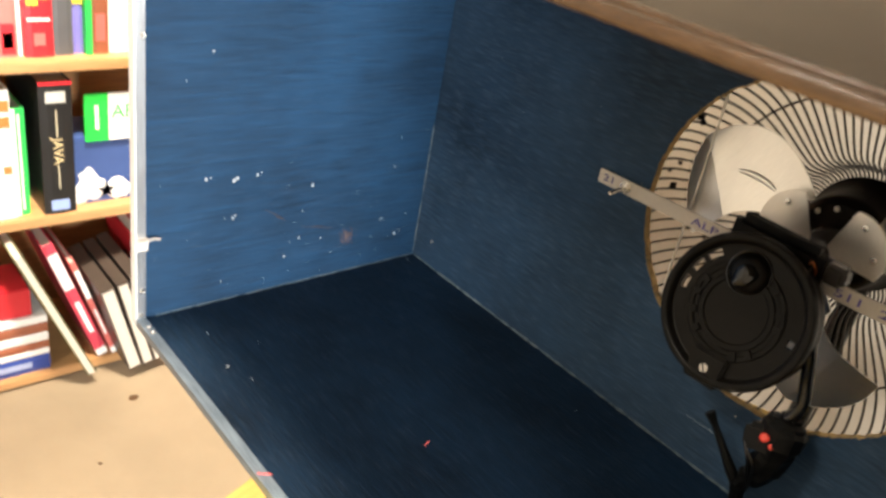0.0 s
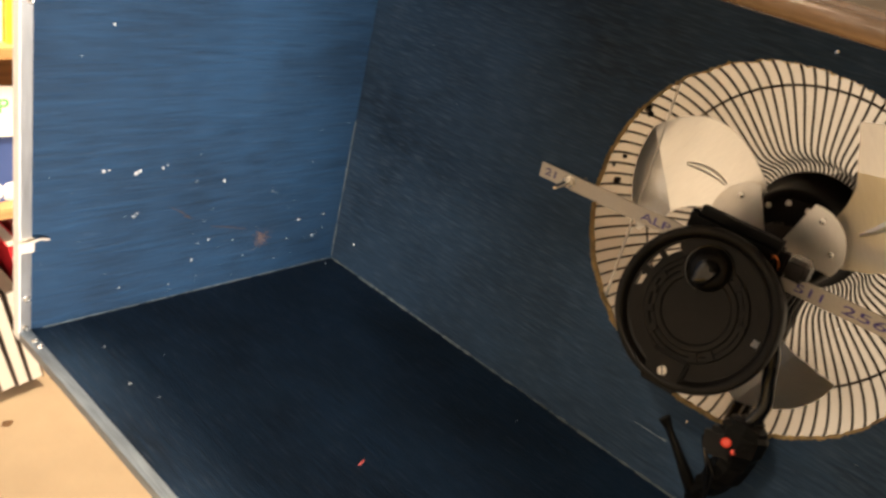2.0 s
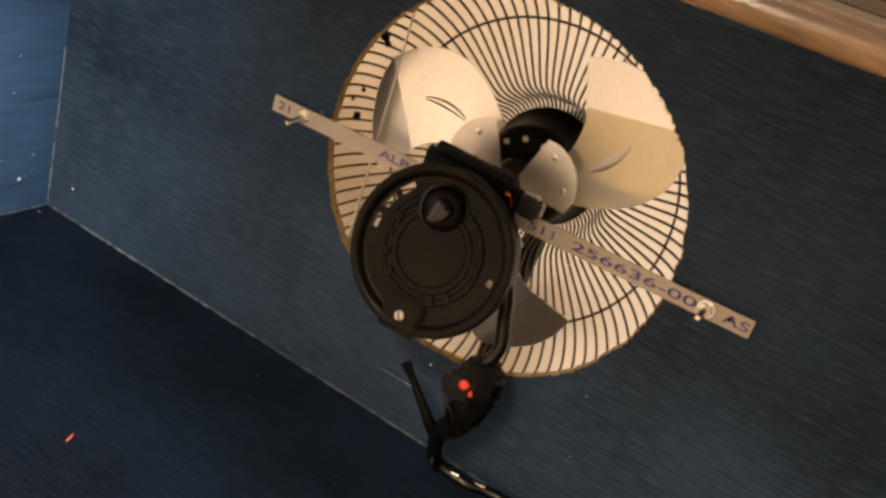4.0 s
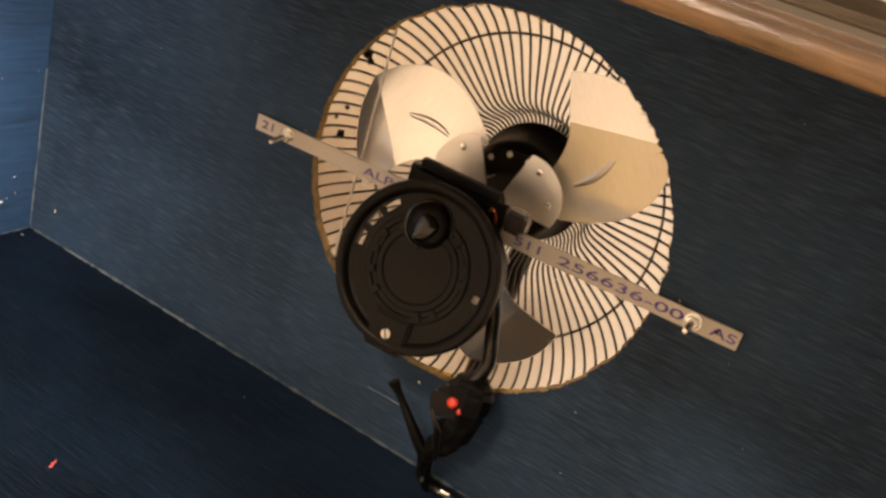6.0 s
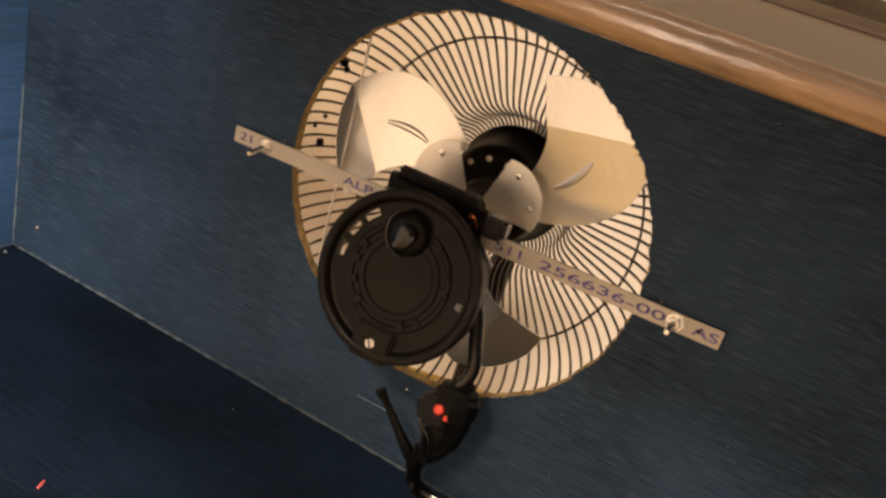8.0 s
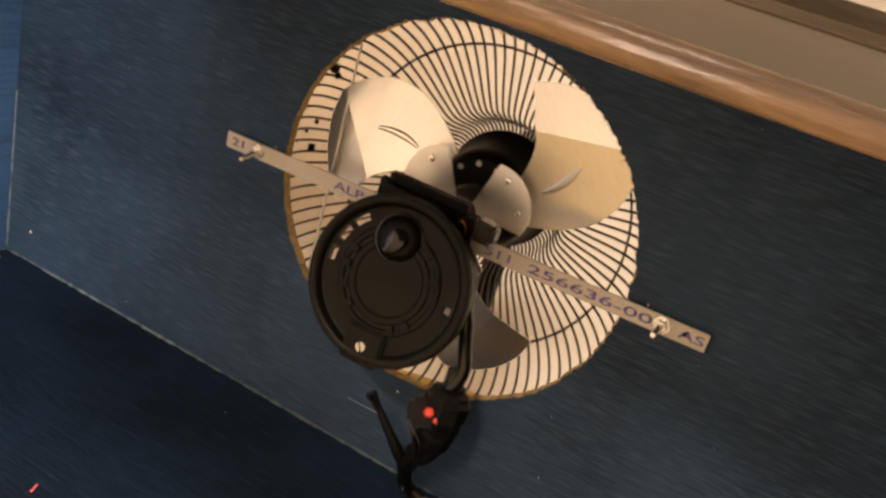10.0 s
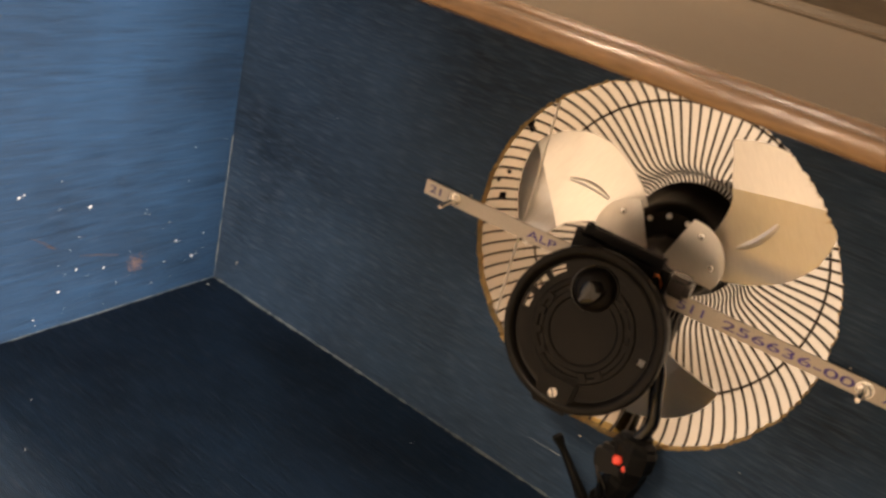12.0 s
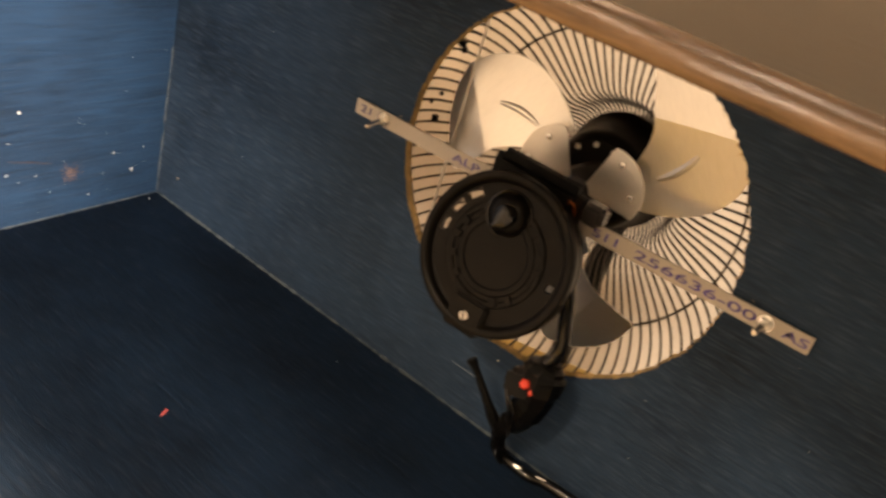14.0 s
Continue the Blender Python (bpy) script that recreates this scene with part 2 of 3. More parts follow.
    ob = tagged(part("crumb", bm, M["wood"]), "small dark brown crumb on the carpet", "crumb", "crumbs on the carpet")
    ob.location = (x, y, FLOOR_Z)

# from here on: the box, its fan and its table, in box units
ROOM = set(scene.objects)
GROUND = FLOOR_Z / BOX_UNIT

# low table that carries the box
table = thing("low_table", "yellow pine low table under the blue box", "table", at=pose(0.10, -0.116, 0, 0, 0, 18))
part("tabletop", box(-0.80, -0.03, -0.80, 0.0, -0.034, -FT, bevel=0.003), M["table"], table)
for x in (-0.75, -0.08):
    for y in (-0.75, -0.06):
        part("leg", box(x - 0.02, x + 0.02, y - 0.02, y + 0.02, GROUND, -0.034, bevel=0.003), M["table"], table)

# ---- blue plywood box ----
BX, BY, BZ = -0.415, -1.05, 0.497
HY, HZ, HR = -0.5282, 0.2712, 0.1703
crate = thing("plywood_box", "blue painted plywood box with a round hole sawn in its back", "box")
T = 0.009
part("floor_panel", box(BX, 0.0, BY, 0.0, -FT, 0.0), M["blue_floor_shade"], crate)
part("end_panel", box(BX, T, BY - T, BY, -FT, BZ), M["blue_x"], crate)
part("side_panel", box(BX, T, 0.0, T, -FT, BZ), M["blue_x"], crate)


def ragged(a):
    """Radius of the sawn hole at an angle, with small tears."""
    return HR + 0.0016 * noise.noise((9 * math.cos(a), 9 * math.sin(a), 0)) + 0.0018 * noise.noise((60 * math.cos(a), 60 * math.sin(a), 3)) + 0.0009 * noise.noise((170 * math.cos(a), 170 * math.sin(a), 7)) + 0.0020 * math.sin(a * 2 + 0.6)


def back_panel():
    """Panel in the plane x = 0 with a ragged round hole; returns panel and cut edge."""
    n = 560
    bm, rim = bmesh.new(), bmesh.new()
    z0, z1, y0, y1 = -FT, BZ, BY, 0.0
    corners = sorted(math.atan2(z - HZ, y - HY) % (2 * math.pi) for y in (y0, y1) for z in (z0, z1))
    angs = sorted([2 * math.pi * k / n for k in range(n)] + corners)
    rows = []
    for a in angs:
        c, s = math.cos(a), math.sin(a)
        d = min([((y1 if c > 0 else y0) - HY) / c if abs(c) > 1e-9 else 9e9, ((z1 if s > 0 else z0) - HZ) / s if abs(s) > 1e-9 else 9e9])
        r = ragged(a)
        mid = min(r + 0.02, (r + d) / 2)
        rows.append([[bm.verts.new((x, HY + q * c, HZ + q * s)) for q in (r, mid, d)] for x in (0.0, T)])
    for i in range(len(rows)):
        (f, b), (g, h) = rows[i], rows[(i + 1) % len(rows)]
        for p, q in ((f, g), (b, h)):
            bm.faces.new((p[0], p[1], q[1], q[0])), bm.faces.new((p[1], p[2], q[2], q[1]))
        bm.faces.new((f[2], b[2], h[2], g[2]))
    cut = []
    for a in angs:
        c, s = math.cos(a), math.sin(a)
        r = ragged(a)
        ring = []
        for x, e in ((-0.0004, 0.0006), (0.002, 0.0), (0.0045, -0.0006), (0.007, 0.0), (T + 0.0004, 0.0008)):
            q = r + e - 0.0004 + 0.0006 * noise.noise((140 * c, 140 * s, x * 300))
            ring.append(rim.verts.new((x, HY + q * c, HZ + q * s)))
        cut.append(ring)
    for i in range(len(cut)):
        p, q = cut[i], cut[(i + 1) % len(cut)]
        for k in range(4):
            rim.faces.new((p[k], p[k + 1], q[k + 1], q[k]))
    rg = random.Random(11)
    for _ in range(520):
        a = rg.uniform(0, 2 * math.pi)
        r = ragged(a) + rg.uniform(0, 0.0012)
        x = rg.uniform(-0.001, T)
        base = Vector((x, HY + r * math.cos(a), HZ + r * math.sin(a)))
        tip = base + Vector((rg.uniform(-0.002, 0.001), 0, 0)) - rg.uniform(0.001, 0.0042) * (1.5 if rg.random() < 0.12 else 1.0) * Vector((0, math.cos(a + rg.uniform(-0.7, 0.7)), math.sin(a + rg.uniform(-0.7, 0.7))))
        w = rg.uniform(0.0003, 0.0009)
        vs = [rim.verts.new(base + Vector(o) * w) for o in ((1, 0, 0), (-0.6, 0.8, 0.2), (-0.6, -0.8, -0.2))] + [rim.verts.new(tip)]
        for f in ((0, 1, 3), (1, 2, 3), (2, 0, 3), (0, 2, 1)):
            rim.faces.new([vs[k] for k in f])
    return bm, rim


panel_bm, rim_bm = back_panel()
part("back_panel", panel_bm, M["blue_y"], crate)
part("cut_edge", rim_bm, M["fibre"], crate, "raw tan fibreboard edge of the sawn hole")

# worn paint ridges where the panels meet
def seam(points, r, seed, name="seam"):
    rg = random.Random(seed)
    bm = bmesh.new()
    tube(bm, points, [r * rg.choice((0.25, 0.5, 0.8, 1.0, 1.3)) * rg.uniform(0.6, 1.1) for _ in points], 6)
    return part(name, bm, M["seam"], crate, "worn pale edge of the paint")


seam([(-0.0008, -0.002 - 0.005 * k, 0.0008) for k in range(200)], 0.0015, 1)
seam([(-0.0006, -0.0006, 0.002 + 0.006 * k) for k in range(34)], 0.0008, 2)
seam([(-0.002 - 0.006 * k, -0.0004, 0.0004) for k in range(66)], 0.0008, 3)

# aluminium angle along the open edge, with screws
W = 0.010
part("edge_trim", extrude([(BX - 0.0016, -FT), (BX - 0.0016, 0.0016), (BX + W, 0.0016), (BX + W, 0.0004), (BX, 0.0002), (BX, -FT)], BY, -0.001), M["trim_floor"], crate, "aluminium angle trim along the bottom edge, darkened for its reflection")
part("edge_trim", box(BX - 0.0018, BX - 0.0002, -0.0020, T + 0.003, -FT, BZ, bevel=0.0004), M["whitened_metal"], crate, "front face of the side trim, whitened for its highlight")
bm = box(BX, BX + W, -0.0018, -0.0003, 0.002, BZ)
part("edge_trim", bm, M["aluminium"], crate, "aluminium angle trim up the side edge")


def screw_head(x, y, z, axis, r=0.0035):
    m = Matrix.Translation((x, y, z)) @ Vector(axis).to_track_quat("Z", "Y").to_matrix().to_4x4()
    bm = lathe([(r, 0.0), (r * 0.95, r * 0.25), (r * 0.55, r * 0.55), (r * 0.28, r * 0.5), (0, r * 0.3)], 14, m=m)
    return part("screw", bm, M["steel"], crate, smooth=True)


for x, z in ((BX + 0.008, 0.100), (BX + 0.006, 0.040), (BX + 0.004, 0.006), (BX + 0.008, 0.34)):
    screw_head(x, -0.0018, z, (0, -1, 0))
for y in (-0.022, -0.034):
    screw_head(BX + 0.006, y, 0.0016, (0, 0, 1))
# staple-like wire bracket on the side trim
bm = bmesh.new()
tube(bm, spline([(BX - 0.002, -0.004, 0.106), (BX + 0.004, -0.010, 0.108), (BX + 0.016, -0.007, 0.109), (BX + 0.026, -0.003, 0.105)], 5), 0.0014, 6)
add_box(bm, BX - 0.001, BX + 0.012, -0.0045, -0.0019, 0.094, 0.110, bevel=0.0006)
part("bracket", bm, M["strap"], crate, "small bright steel bracket on the trim")

# paint chips, drips and nail heads on the panels
rg = random.Random(21)


def fleck(name, x, y, z, axis, r, mat, label, stretch=1.0, turn=0.0, cat="paint chip", group="pale chips on the blue paint"):
    m = Matrix.Translation((x, y, z)) @ Vector(axis).to_track_quat("Z", "Y").to_matrix().to_4x4() @ pose(0, 0, 0, 0, 0, turn)
    r *= 0.58
    bm = lathe([(r, 0.0), (r * 0.7, r * 0.35), (0, r * 0.5)], 6, m=m @ Matrix.Diagonal((stretch, 1, 1, 1)))
    for v in bm.verts:
        v.co += 0.38 * r * Vector((rg.uniform(-1, 1), rg.uniform(-1, 1), rg.uniform(-1, 1)))
    ob = part(name, bm, mat, crate, label)
    return ob


for x, z, r in ((-0.334, 0.171, 0.0034), (-0.328, 0.171, 0.0020), (-0.299, 0.164, 0.0030), (-0.294, 0.166, 0.0028), (-0.268, 0.167, 0.0022), (-0.263, 0.169, 0.0022),
                (-0.189, 0.141, 0.0024), (-0.298, 0.114, 0.0024), (-0.295, 0.117, 0.0018), (-0.202, 0.067, 0.0018), (-0.168, 0.060, 0.0016), (-0.070, 0.071, 0.0018),
                (-0.043, 0.043, 0.0026), (-0.028, 0.072, 0.0016), (-0.118, 0.118, 0.0014), (-0.222, 0.044, 0.0016), (-0.15, 0.035, 0.0016), (-0.085, 0.046, 0.0014),
                (-0.25, 0.018, 0.0016), (-0.31, 0.028, 0.0014), (-0.10, 0.020, 0.0013), (-0.06, 0.15, 0.0013), (-0.055, 0.192, 0.0012), (-0.36, 0.29, 0.0014), (-0.33, 0.32, 0.0016)):
    fleck("chip", x, -0.0003, z, (0, -1, 0), r, M["chip"], "", rg.uniform(0.8, 1.5), rg.uniform(0, 90))
for _ in range(34):
    fleck("chip", rg.uniform(-0.40, -0.005), -0.0003, abs(rg.gauss(0, 0.09)) + 0.006, (0, -1, 0), rg.uniform(0.0004, 0.0009), M["chip"], "", rg.uniform(0.8, 1.8), rg.uniform(0, 180))
for y, z, r in ((-0.038, 0.039, 0.0028), (-0.534, 0.087, 0.0026), (-0.526, 0.456, 0.0030), (-0.344, 0.268, 0.0020), (-0.717, 0.277, 0.0020), (-0.19, 0.02, 0.0012), (-0.30, 0.055, 0.0010)):
    fleck("nail_head", -0.0003, y, z, (-1, 0, 0), r, M["steel"], "bright nail head")
for _ in range(14):
    fleck("chip", -0.0003, rg.uniform(-0.9, -0.01), rg.uniform(0.005, 0.45), (-1, 0, 0), rg.uniform(0.0004, 0.0008), M["chip"], "", rg.uniform(0.8, 2.2), rg.uniform(0, 180))
for x, y, r in ((-0.363, -0.128, 0.0032), (-0.02, -0.012, 0.0022), (-0.05, -0.380, 0.0012), (-0.355, -0.06, 0.0018), (-0.35, -0.16, 0.0014), (-0.31, -0.10, 0.001)):
    fleck("chip", x, y, 0.0003, (0, 0, 1), r, M["chip"], "")
bm = bmesh.new()
for _ in range(190):
    r = rg.uniform(0.0004, 0.0010)
    lathe([(r, 0.0), (r * 0.6, 0.00012), (0, 0.00016)], 7, bm=bm, m=pose(-0.125 + rg.gauss(0, 0.0056), -0.00005, 0.054 + rg.gauss(0, 0.0052), 90))
part("stain", bm, M["orange_stain"], crate, "blurred rusty stain on the paint")
for (a, b) in (((-0.255, 0.118), (-0.225, 0.098)), ((-0.20, 0.084), (-0.15, 0.072)), ((-0.238, 0.104), (-0.228, 0.099))):
    bm = bmesh.new()
    tube(bm, [(a[0], -0.0003, a[1]), ((a[0] + b[0]) / 2, -0.0004, (a[1] + b[1]) / 2 + 0.001), (b[0], -0.0003, b[1])], [0.0002, 0.0007, 0.0003], 5)
    part("scratch", bm, M["orange_stain"], crate, "thin rusty scratch")
for (a, b) in (((-0.484, 0.052), (-0.522, 0.053)),):
    bm = bmesh.new()
    tube(bm, [(-0.0002, a[0], a[1]), (-0.0002, b[0], b[1])], [0.00015, 0.0003], 5)
    part("scratch", bm, M["chip"], crate, "thin pale scratch")

# loose plastic flecks on the box floor
for x, y, t, s in ((-0.241, -0.338, 20, 1.0), (-0.409, -0.296, -35, 1.5)):
    bm = box(-0.0048 * s, 0.0048 * s, -0.0009, 0.0009, 0.0, 0.0012, bevel=0.0004)
    ob = tagged(part("plastic_fleck", bm, M["pink"]), "pink plastic shaving on the blue floor", "scrap", "pink scraps in the box")
    ob.matrix_world = pose(x, y, 0.0 if x > -0.4 else 0.0017, 0, 0, t)

# ---- wooden door laid on the box as its lid ----
lid = thing("wooden_lid", "brown varnished wooden cabinet door laid over the box", "lid")
LZ = BZ + 0.002
L0, L1 = BY - 0.05, 0.06
def bead(cx, cz, r, a0, a1, n=7):
    """Points of a round bead, from one angle to another, in degrees."""
    return [(cx - r * math.cos(radians(a0 + (a1 - a0) * k / n)), cz + r * math.sin(radians(a0 + (a1 - a0) * k / n))) for k in range(n + 1)]


profile = [(-0.340, LZ), (-0.366, LZ)] + bead(-0.3655, LZ + 0.0050, 0.0052, -60, 125) + [(-0.3612, LZ + 0.0015)] + bead(-0.3560, LZ + 0.0078, 0.0048, 0, 150) + [(-0.3505, LZ + 0.0020), (-0.3475, LZ + 0.0018)] + bead(-0.3440, LZ + 0.0072, 0.0026, 10, 130, 5) + [(-0.340, LZ + 0.0072)]
part("edge_moulding", extrude(profile, L0, L1), M["wood"], lid, "rounded brown moulding with two beads", smooth=True)
part("panel", box(-0.340, 0.345, L0, L1, LZ, LZ + 0.0072), M["wood_panel"], lid, "flat grey-brown panel")
bm = extrude([(-0.016, 0.0), (-0.016, 0.0022), (-0.011, 0.0040), (-0.009, 0.0036), (-0.006, 0.0085), (0.0, 0.0115), (0.006, 0.0095), (0.009, 0.0060), (0.013, 0.0055), (0.016, 0.0)], -0.48, 0.60)
bmesh.ops.transform(bm, matrix=pose(0.190, -0.56, LZ + 0.0072, 0, 0, -8), verts=bm.verts)
part("inner_moulding", bm, M["wood_panel"], lid, "slanting grey-brown moulding with beads", smooth=True)
part("back_rail", box(0.345, 0.368, L0, L1, LZ, LZ + 0.036, bevel=0.004), M["wood_panel"], lid, "low wooden rail along the back")

# leather tag lying on the lid
tag = thing("leather_tag", "orange-brown leather tag with a dark end on the lid", "tag", at=pose(-0.21, -0.465, LZ + 0.0072))
bm = bmesh.new()
outline = [(-0.058, -0.017), (-0.045, -0.035), (-0.008, -0.036), (0.025, -0.019), (0.052, 0.002), (0.058, 0.020), (0.045, 0.033), (0.018, 0.037), (-0.020, 0.014)]
lo, hi = [bm.verts.new((x, y, 0)) for x, y in outline], [bm.verts.new((x * 0.93, y * 0.90, 0.0035)) for x, y in outline]
for i in range(len(outline)):
    k = (i + 1) % len(outline)
    bm.faces.new((lo[i], lo[k], hi[k], hi[i]))
bm.faces.new(lo), bm.faces.new(hi)
part("flap", bm, M["brown_thing"], tag, smooth=True)
part("dark_end", box(-0.012, 0.012, -0.052, 0.052, 0.0, 0.010, bevel=0.003, m=pose(-0.064, 0.034, 0, 0, 0, 4)), M["black"], tag, "dark brown end")

# ---- fan behind the hole ----
fan = thing("pedestal_fan", "old metal fan with three aluminium blades and bronze wire guard", "fan", at=pose(0, HY, HZ))


def ring_pts(r, x, n=96):
    return [(x, r * math.cos(2 * math.pi * k / n), r * math.sin(2 * math.pi * k / n)) for k in range(n)]


guard = part("guard", tube(bmesh.new(), ring_pts(0.182, 0.020), 0.003, 8, True), M["wire"], fan, "bronze wire guard ring", True)
for r, x, w in ((0.147, 0.0765, 0.0013),):
    part("guard_ring", tube(bmesh.new(), ring_pts(r, x), w, 6, True), M["wire"], guard, "", True)
wire_bm = bmesh.new()
tube(wire_bm, spline([(0.020, 0.182, 0), (0.045, 0.176, 0), (0.075, 0.148, 0), (0.096, 0.092, 0), (0.110, 0.078, 0), (0.135, 0.066, 0), (0.140, 0.045, 0)], 4), 0.0013, 6)
wire_me = mesh_of("guard_wire", wire_bm, M["wire"], True)
for k in range(92):
    ob = new("guard_wire", wire_me)
    ob.parent = guard
    ob.matrix_basis = pose(0, 0, 0, 360 / 92 * k)
AX = pose(0, 0, 0, 0, 90, 0)
motor = part("motor_housing", lathe([(0.0, 0.073), (0.042, 0.073), (0.047, 0.077), (0.050, 0.088), (0.052, 0.125), (0.060, 0.135), (0.060, 0.139), (0.046, 0.142), (0.046, 0.24), (0.035, 0.258), (0, 0.26)], 40, m=AX), M["black"], fan, "black motor housing with pale rivets", True)
for k in range(12):
    a = 2 * math.pi * (k + 0.5) / 12
    bm = lathe([(0.0030, 0), (0.0026, -0.0012), (0, -0.0016)], 12, m=Matrix.Translation((0.0728, 0.0375 * math.cos(a), 0.0375 * math.sin(a))) @ AX)
    part("rivet", bm, M["white"], motor)
spinner = part("hub", lathe([(0.0, 0.034), (0.012, 0.035), (0.019, 0.040), (0.022, 0.048), (0.022, 0.076)], 32, m=AX), M["clear"], fan, "grey hub boss", True)


def blade_outline(a):
    """Outer radius of a blade at an angle in degrees from its root."""
    pts = ((-30, 0.062), (-25, 0.092), (-20, 0.116), (-12, 0.140), (-4, 0.155), (5, 0.167), (15, 0.165), (26, 0.158), (35, 0.149), (44, 0.137))
    for (p, q), (s, t) in zip(pts, pts[1:]):
        if a <= s:
            u = (a - p) / (s - p)
            return q + (t - q) * u
    return pts[-1][1]


def blade_root(a):
    """Inner radius: the trailing edge sweeps outwards to the tip."""
    return float(np.interp(a, (-30, 12, 20, 27, 36, 44), (0.050, 0.050, 0.074, 0.094, 0.111, 0.1345)))


def blade_depth(a, r):
    """Depth of the pitched and dished blade sheet."""
    return 0.046 - 0.00034 * (a - 4) * (0.5 + r / 0.16) + 0.006 * (1 - ((a - 4) / 40) ** 2)


def rib_bm():
    """Curved rib pressed into the blade."""
    pts = []
    for k in range(13):
        u = k / 12
        a, r = 7 - 8 * math.sin(u * 1.45), 0.116 - 0.042 * u
        pts.append((blade_depth(a, r) + 0.0004, r * math.cos(radians(a)), -r * math.sin(radians(a))))
    return tube(bmesh.new(), pts, [0.0010 + 0.0028 * math.sin(math.pi * (0.08 + 0.84 * k / 12)) for k in range(13)], 8)


def blade_bm():
    bm = bmesh.new()
    cols, rows = 40, 14
    grid = []
    for i in range(cols + 1):
        a = -30 + 74 * i / cols
        ro, ri = blade_outline(a), blade_root(a)
        col = []
        for j in range(rows + 1):
            r = ri + (ro - ri) * j / rows
            x = blade_depth(a, r)
            t = radians(a)
            col.append((x, r * math.cos(t), -r * math.sin(t)))
        grid.append(col)
    for off in (0.0, 0.0011):
        vs = [[bm.verts.new((x + off, y, z)) for x, y, z in col] for col in grid]
        for i in range(cols):
            for j in range(rows):
                bm.faces.new((vs[i][j], vs[i + 1][j], vs[i + 1][j + 1], vs[i][j + 1]))
        if off:
            edge0, edge1 = first, vs
            loop = lambda v: [v[i][0] for i in range(cols + 1)] + [v[cols][j] for j in range(1, rows + 1)] + [v[i][rows] for i in range(cols - 1, -1, -1)] + [v[0][j] for j in range(rows - 1, 0, -1)]
            p, q = loop(edge0), loop(edge1)
            for i in range(len(p)):
                k = (i + 1) % len(p)
                bm.faces.new((p[i], p[k], q[k], q[i]))
        first = vs
    # straight fold from the outer corner to the trailing edge
    p, q = [Vector((0, r * math.cos(radians(a)), -r * math.sin(radians(a)))) for a, r in ((4.6, 0.169), (36.0, 0.099))]
    away = Vector((1, 0, 0)).cross(q - p).normalized()
    if away.dot(Vector((0, math.cos(radians(30)), -math.sin(radians(30)))) * 0.15 - p) < 0:
        away = -away
    bmesh.ops.bisect_plane(bm, geom=bm.verts[:] + bm.edges[:] + bm.faces[:], plane_co=p, plane_no=away, dist=1e-6)
    for v in bm.verts:
        v.co.x += 0.24 * max(0.0, (v.co - p).dot(away))
    return bm


def spider_bm():
    """One pressed arm that carries a blade."""
    bm = bmesh.new()
    out = []
    for i in range(17):
        a = radians(-34 + 68 * i / 16)
        out.append((0.030 + 0.038 * math.cos(a * 1.6) ** 0.5 if abs(a * 1.6) < 1.5 else 0.034, a))
    f = [bm.verts.new((0.0365, r * math.cos(a), r * math.sin(a))) for r, a in out]
    b = [bm.verts.new((0.0385, r * math.cos(a), r * math.sin(a))) for r, a in out]
    c0, c1 = bm.verts.new((0.0365, 0.006, 0)), bm.verts.new((0.0385, 0.006, 0))
    for i in range(16):
        bm.faces.new((c0, f[i], f[i + 1])), bm.faces.new((c1, b[i], b[i + 1])), bm.faces.new((f[i], f[i + 1], b[i + 1], b[i]))
    bm.faces.new((c0, f[0], b[0], c1)), bm.faces.new((c0, f[-1], b[-1], c1))
    return bm


blade_me, spider_me = mesh_of("blade", blade_bm(), M["blade"], True), mesh_of("blade_arm", spider_bm(), M["blade"])
blade_me.set_sharp_from_angle(angle=radians(9))
rib_me = mesh_of("rib", rib_bm(), M["blade"], True)
rivet_me = mesh_of("rivet", lathe([(0.0034, 0), (0.003, -0.0014), (0, -0.002)], 12, m=AX), M["steel"], True)
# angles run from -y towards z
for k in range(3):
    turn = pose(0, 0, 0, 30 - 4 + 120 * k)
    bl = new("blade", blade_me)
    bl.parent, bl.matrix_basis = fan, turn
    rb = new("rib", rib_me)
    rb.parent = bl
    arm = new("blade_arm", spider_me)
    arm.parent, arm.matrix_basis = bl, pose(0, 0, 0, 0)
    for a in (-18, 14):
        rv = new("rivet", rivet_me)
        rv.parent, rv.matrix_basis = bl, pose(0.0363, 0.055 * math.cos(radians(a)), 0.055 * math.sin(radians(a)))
# stand
part("stand_pole", tube(bmesh.new(), [(0.20, 0, -0.03), (0.20, 0, GROUND - HZ + 0.02)], 0.013, 16), M["black"], fan, "", True)
part("stand_base", lathe([(0, 0.03), (0.03, 0.028), (0.10, 0.014), (0.17, 0.006), (0.18, 0.0), (0, 0)], 48, m=Matrix.Translation((0.20, 0, GROUND - HZ))), M["black"], fan, "", True)

# dust clumps caught in the guard
rg = random.Random(4)
for y, z, r in ((-0.356, 0.265, 0.0036), (-0.363, 0.349, 0.0046), (-0.368, 0.343, 0.003), (-0.356, 0.292, 0.0022), (-0.347, 0.279, 0.0018)):
    bm = bmesh.new()
    bmesh.ops.create_icosphere(bm, subdivisions=3, radius=r)
    for v in bm.verts:
        v.co *= 1 + 0.6 * noise.noise(v.co * (2.5 / r) + Vector((y * 90, z * 90, 0)))
    ob = part("dust_clump", bm, M["black_matt"], guard, "dark clump of dust")
    ob.location = (0.042, y - HY, z - HZ)
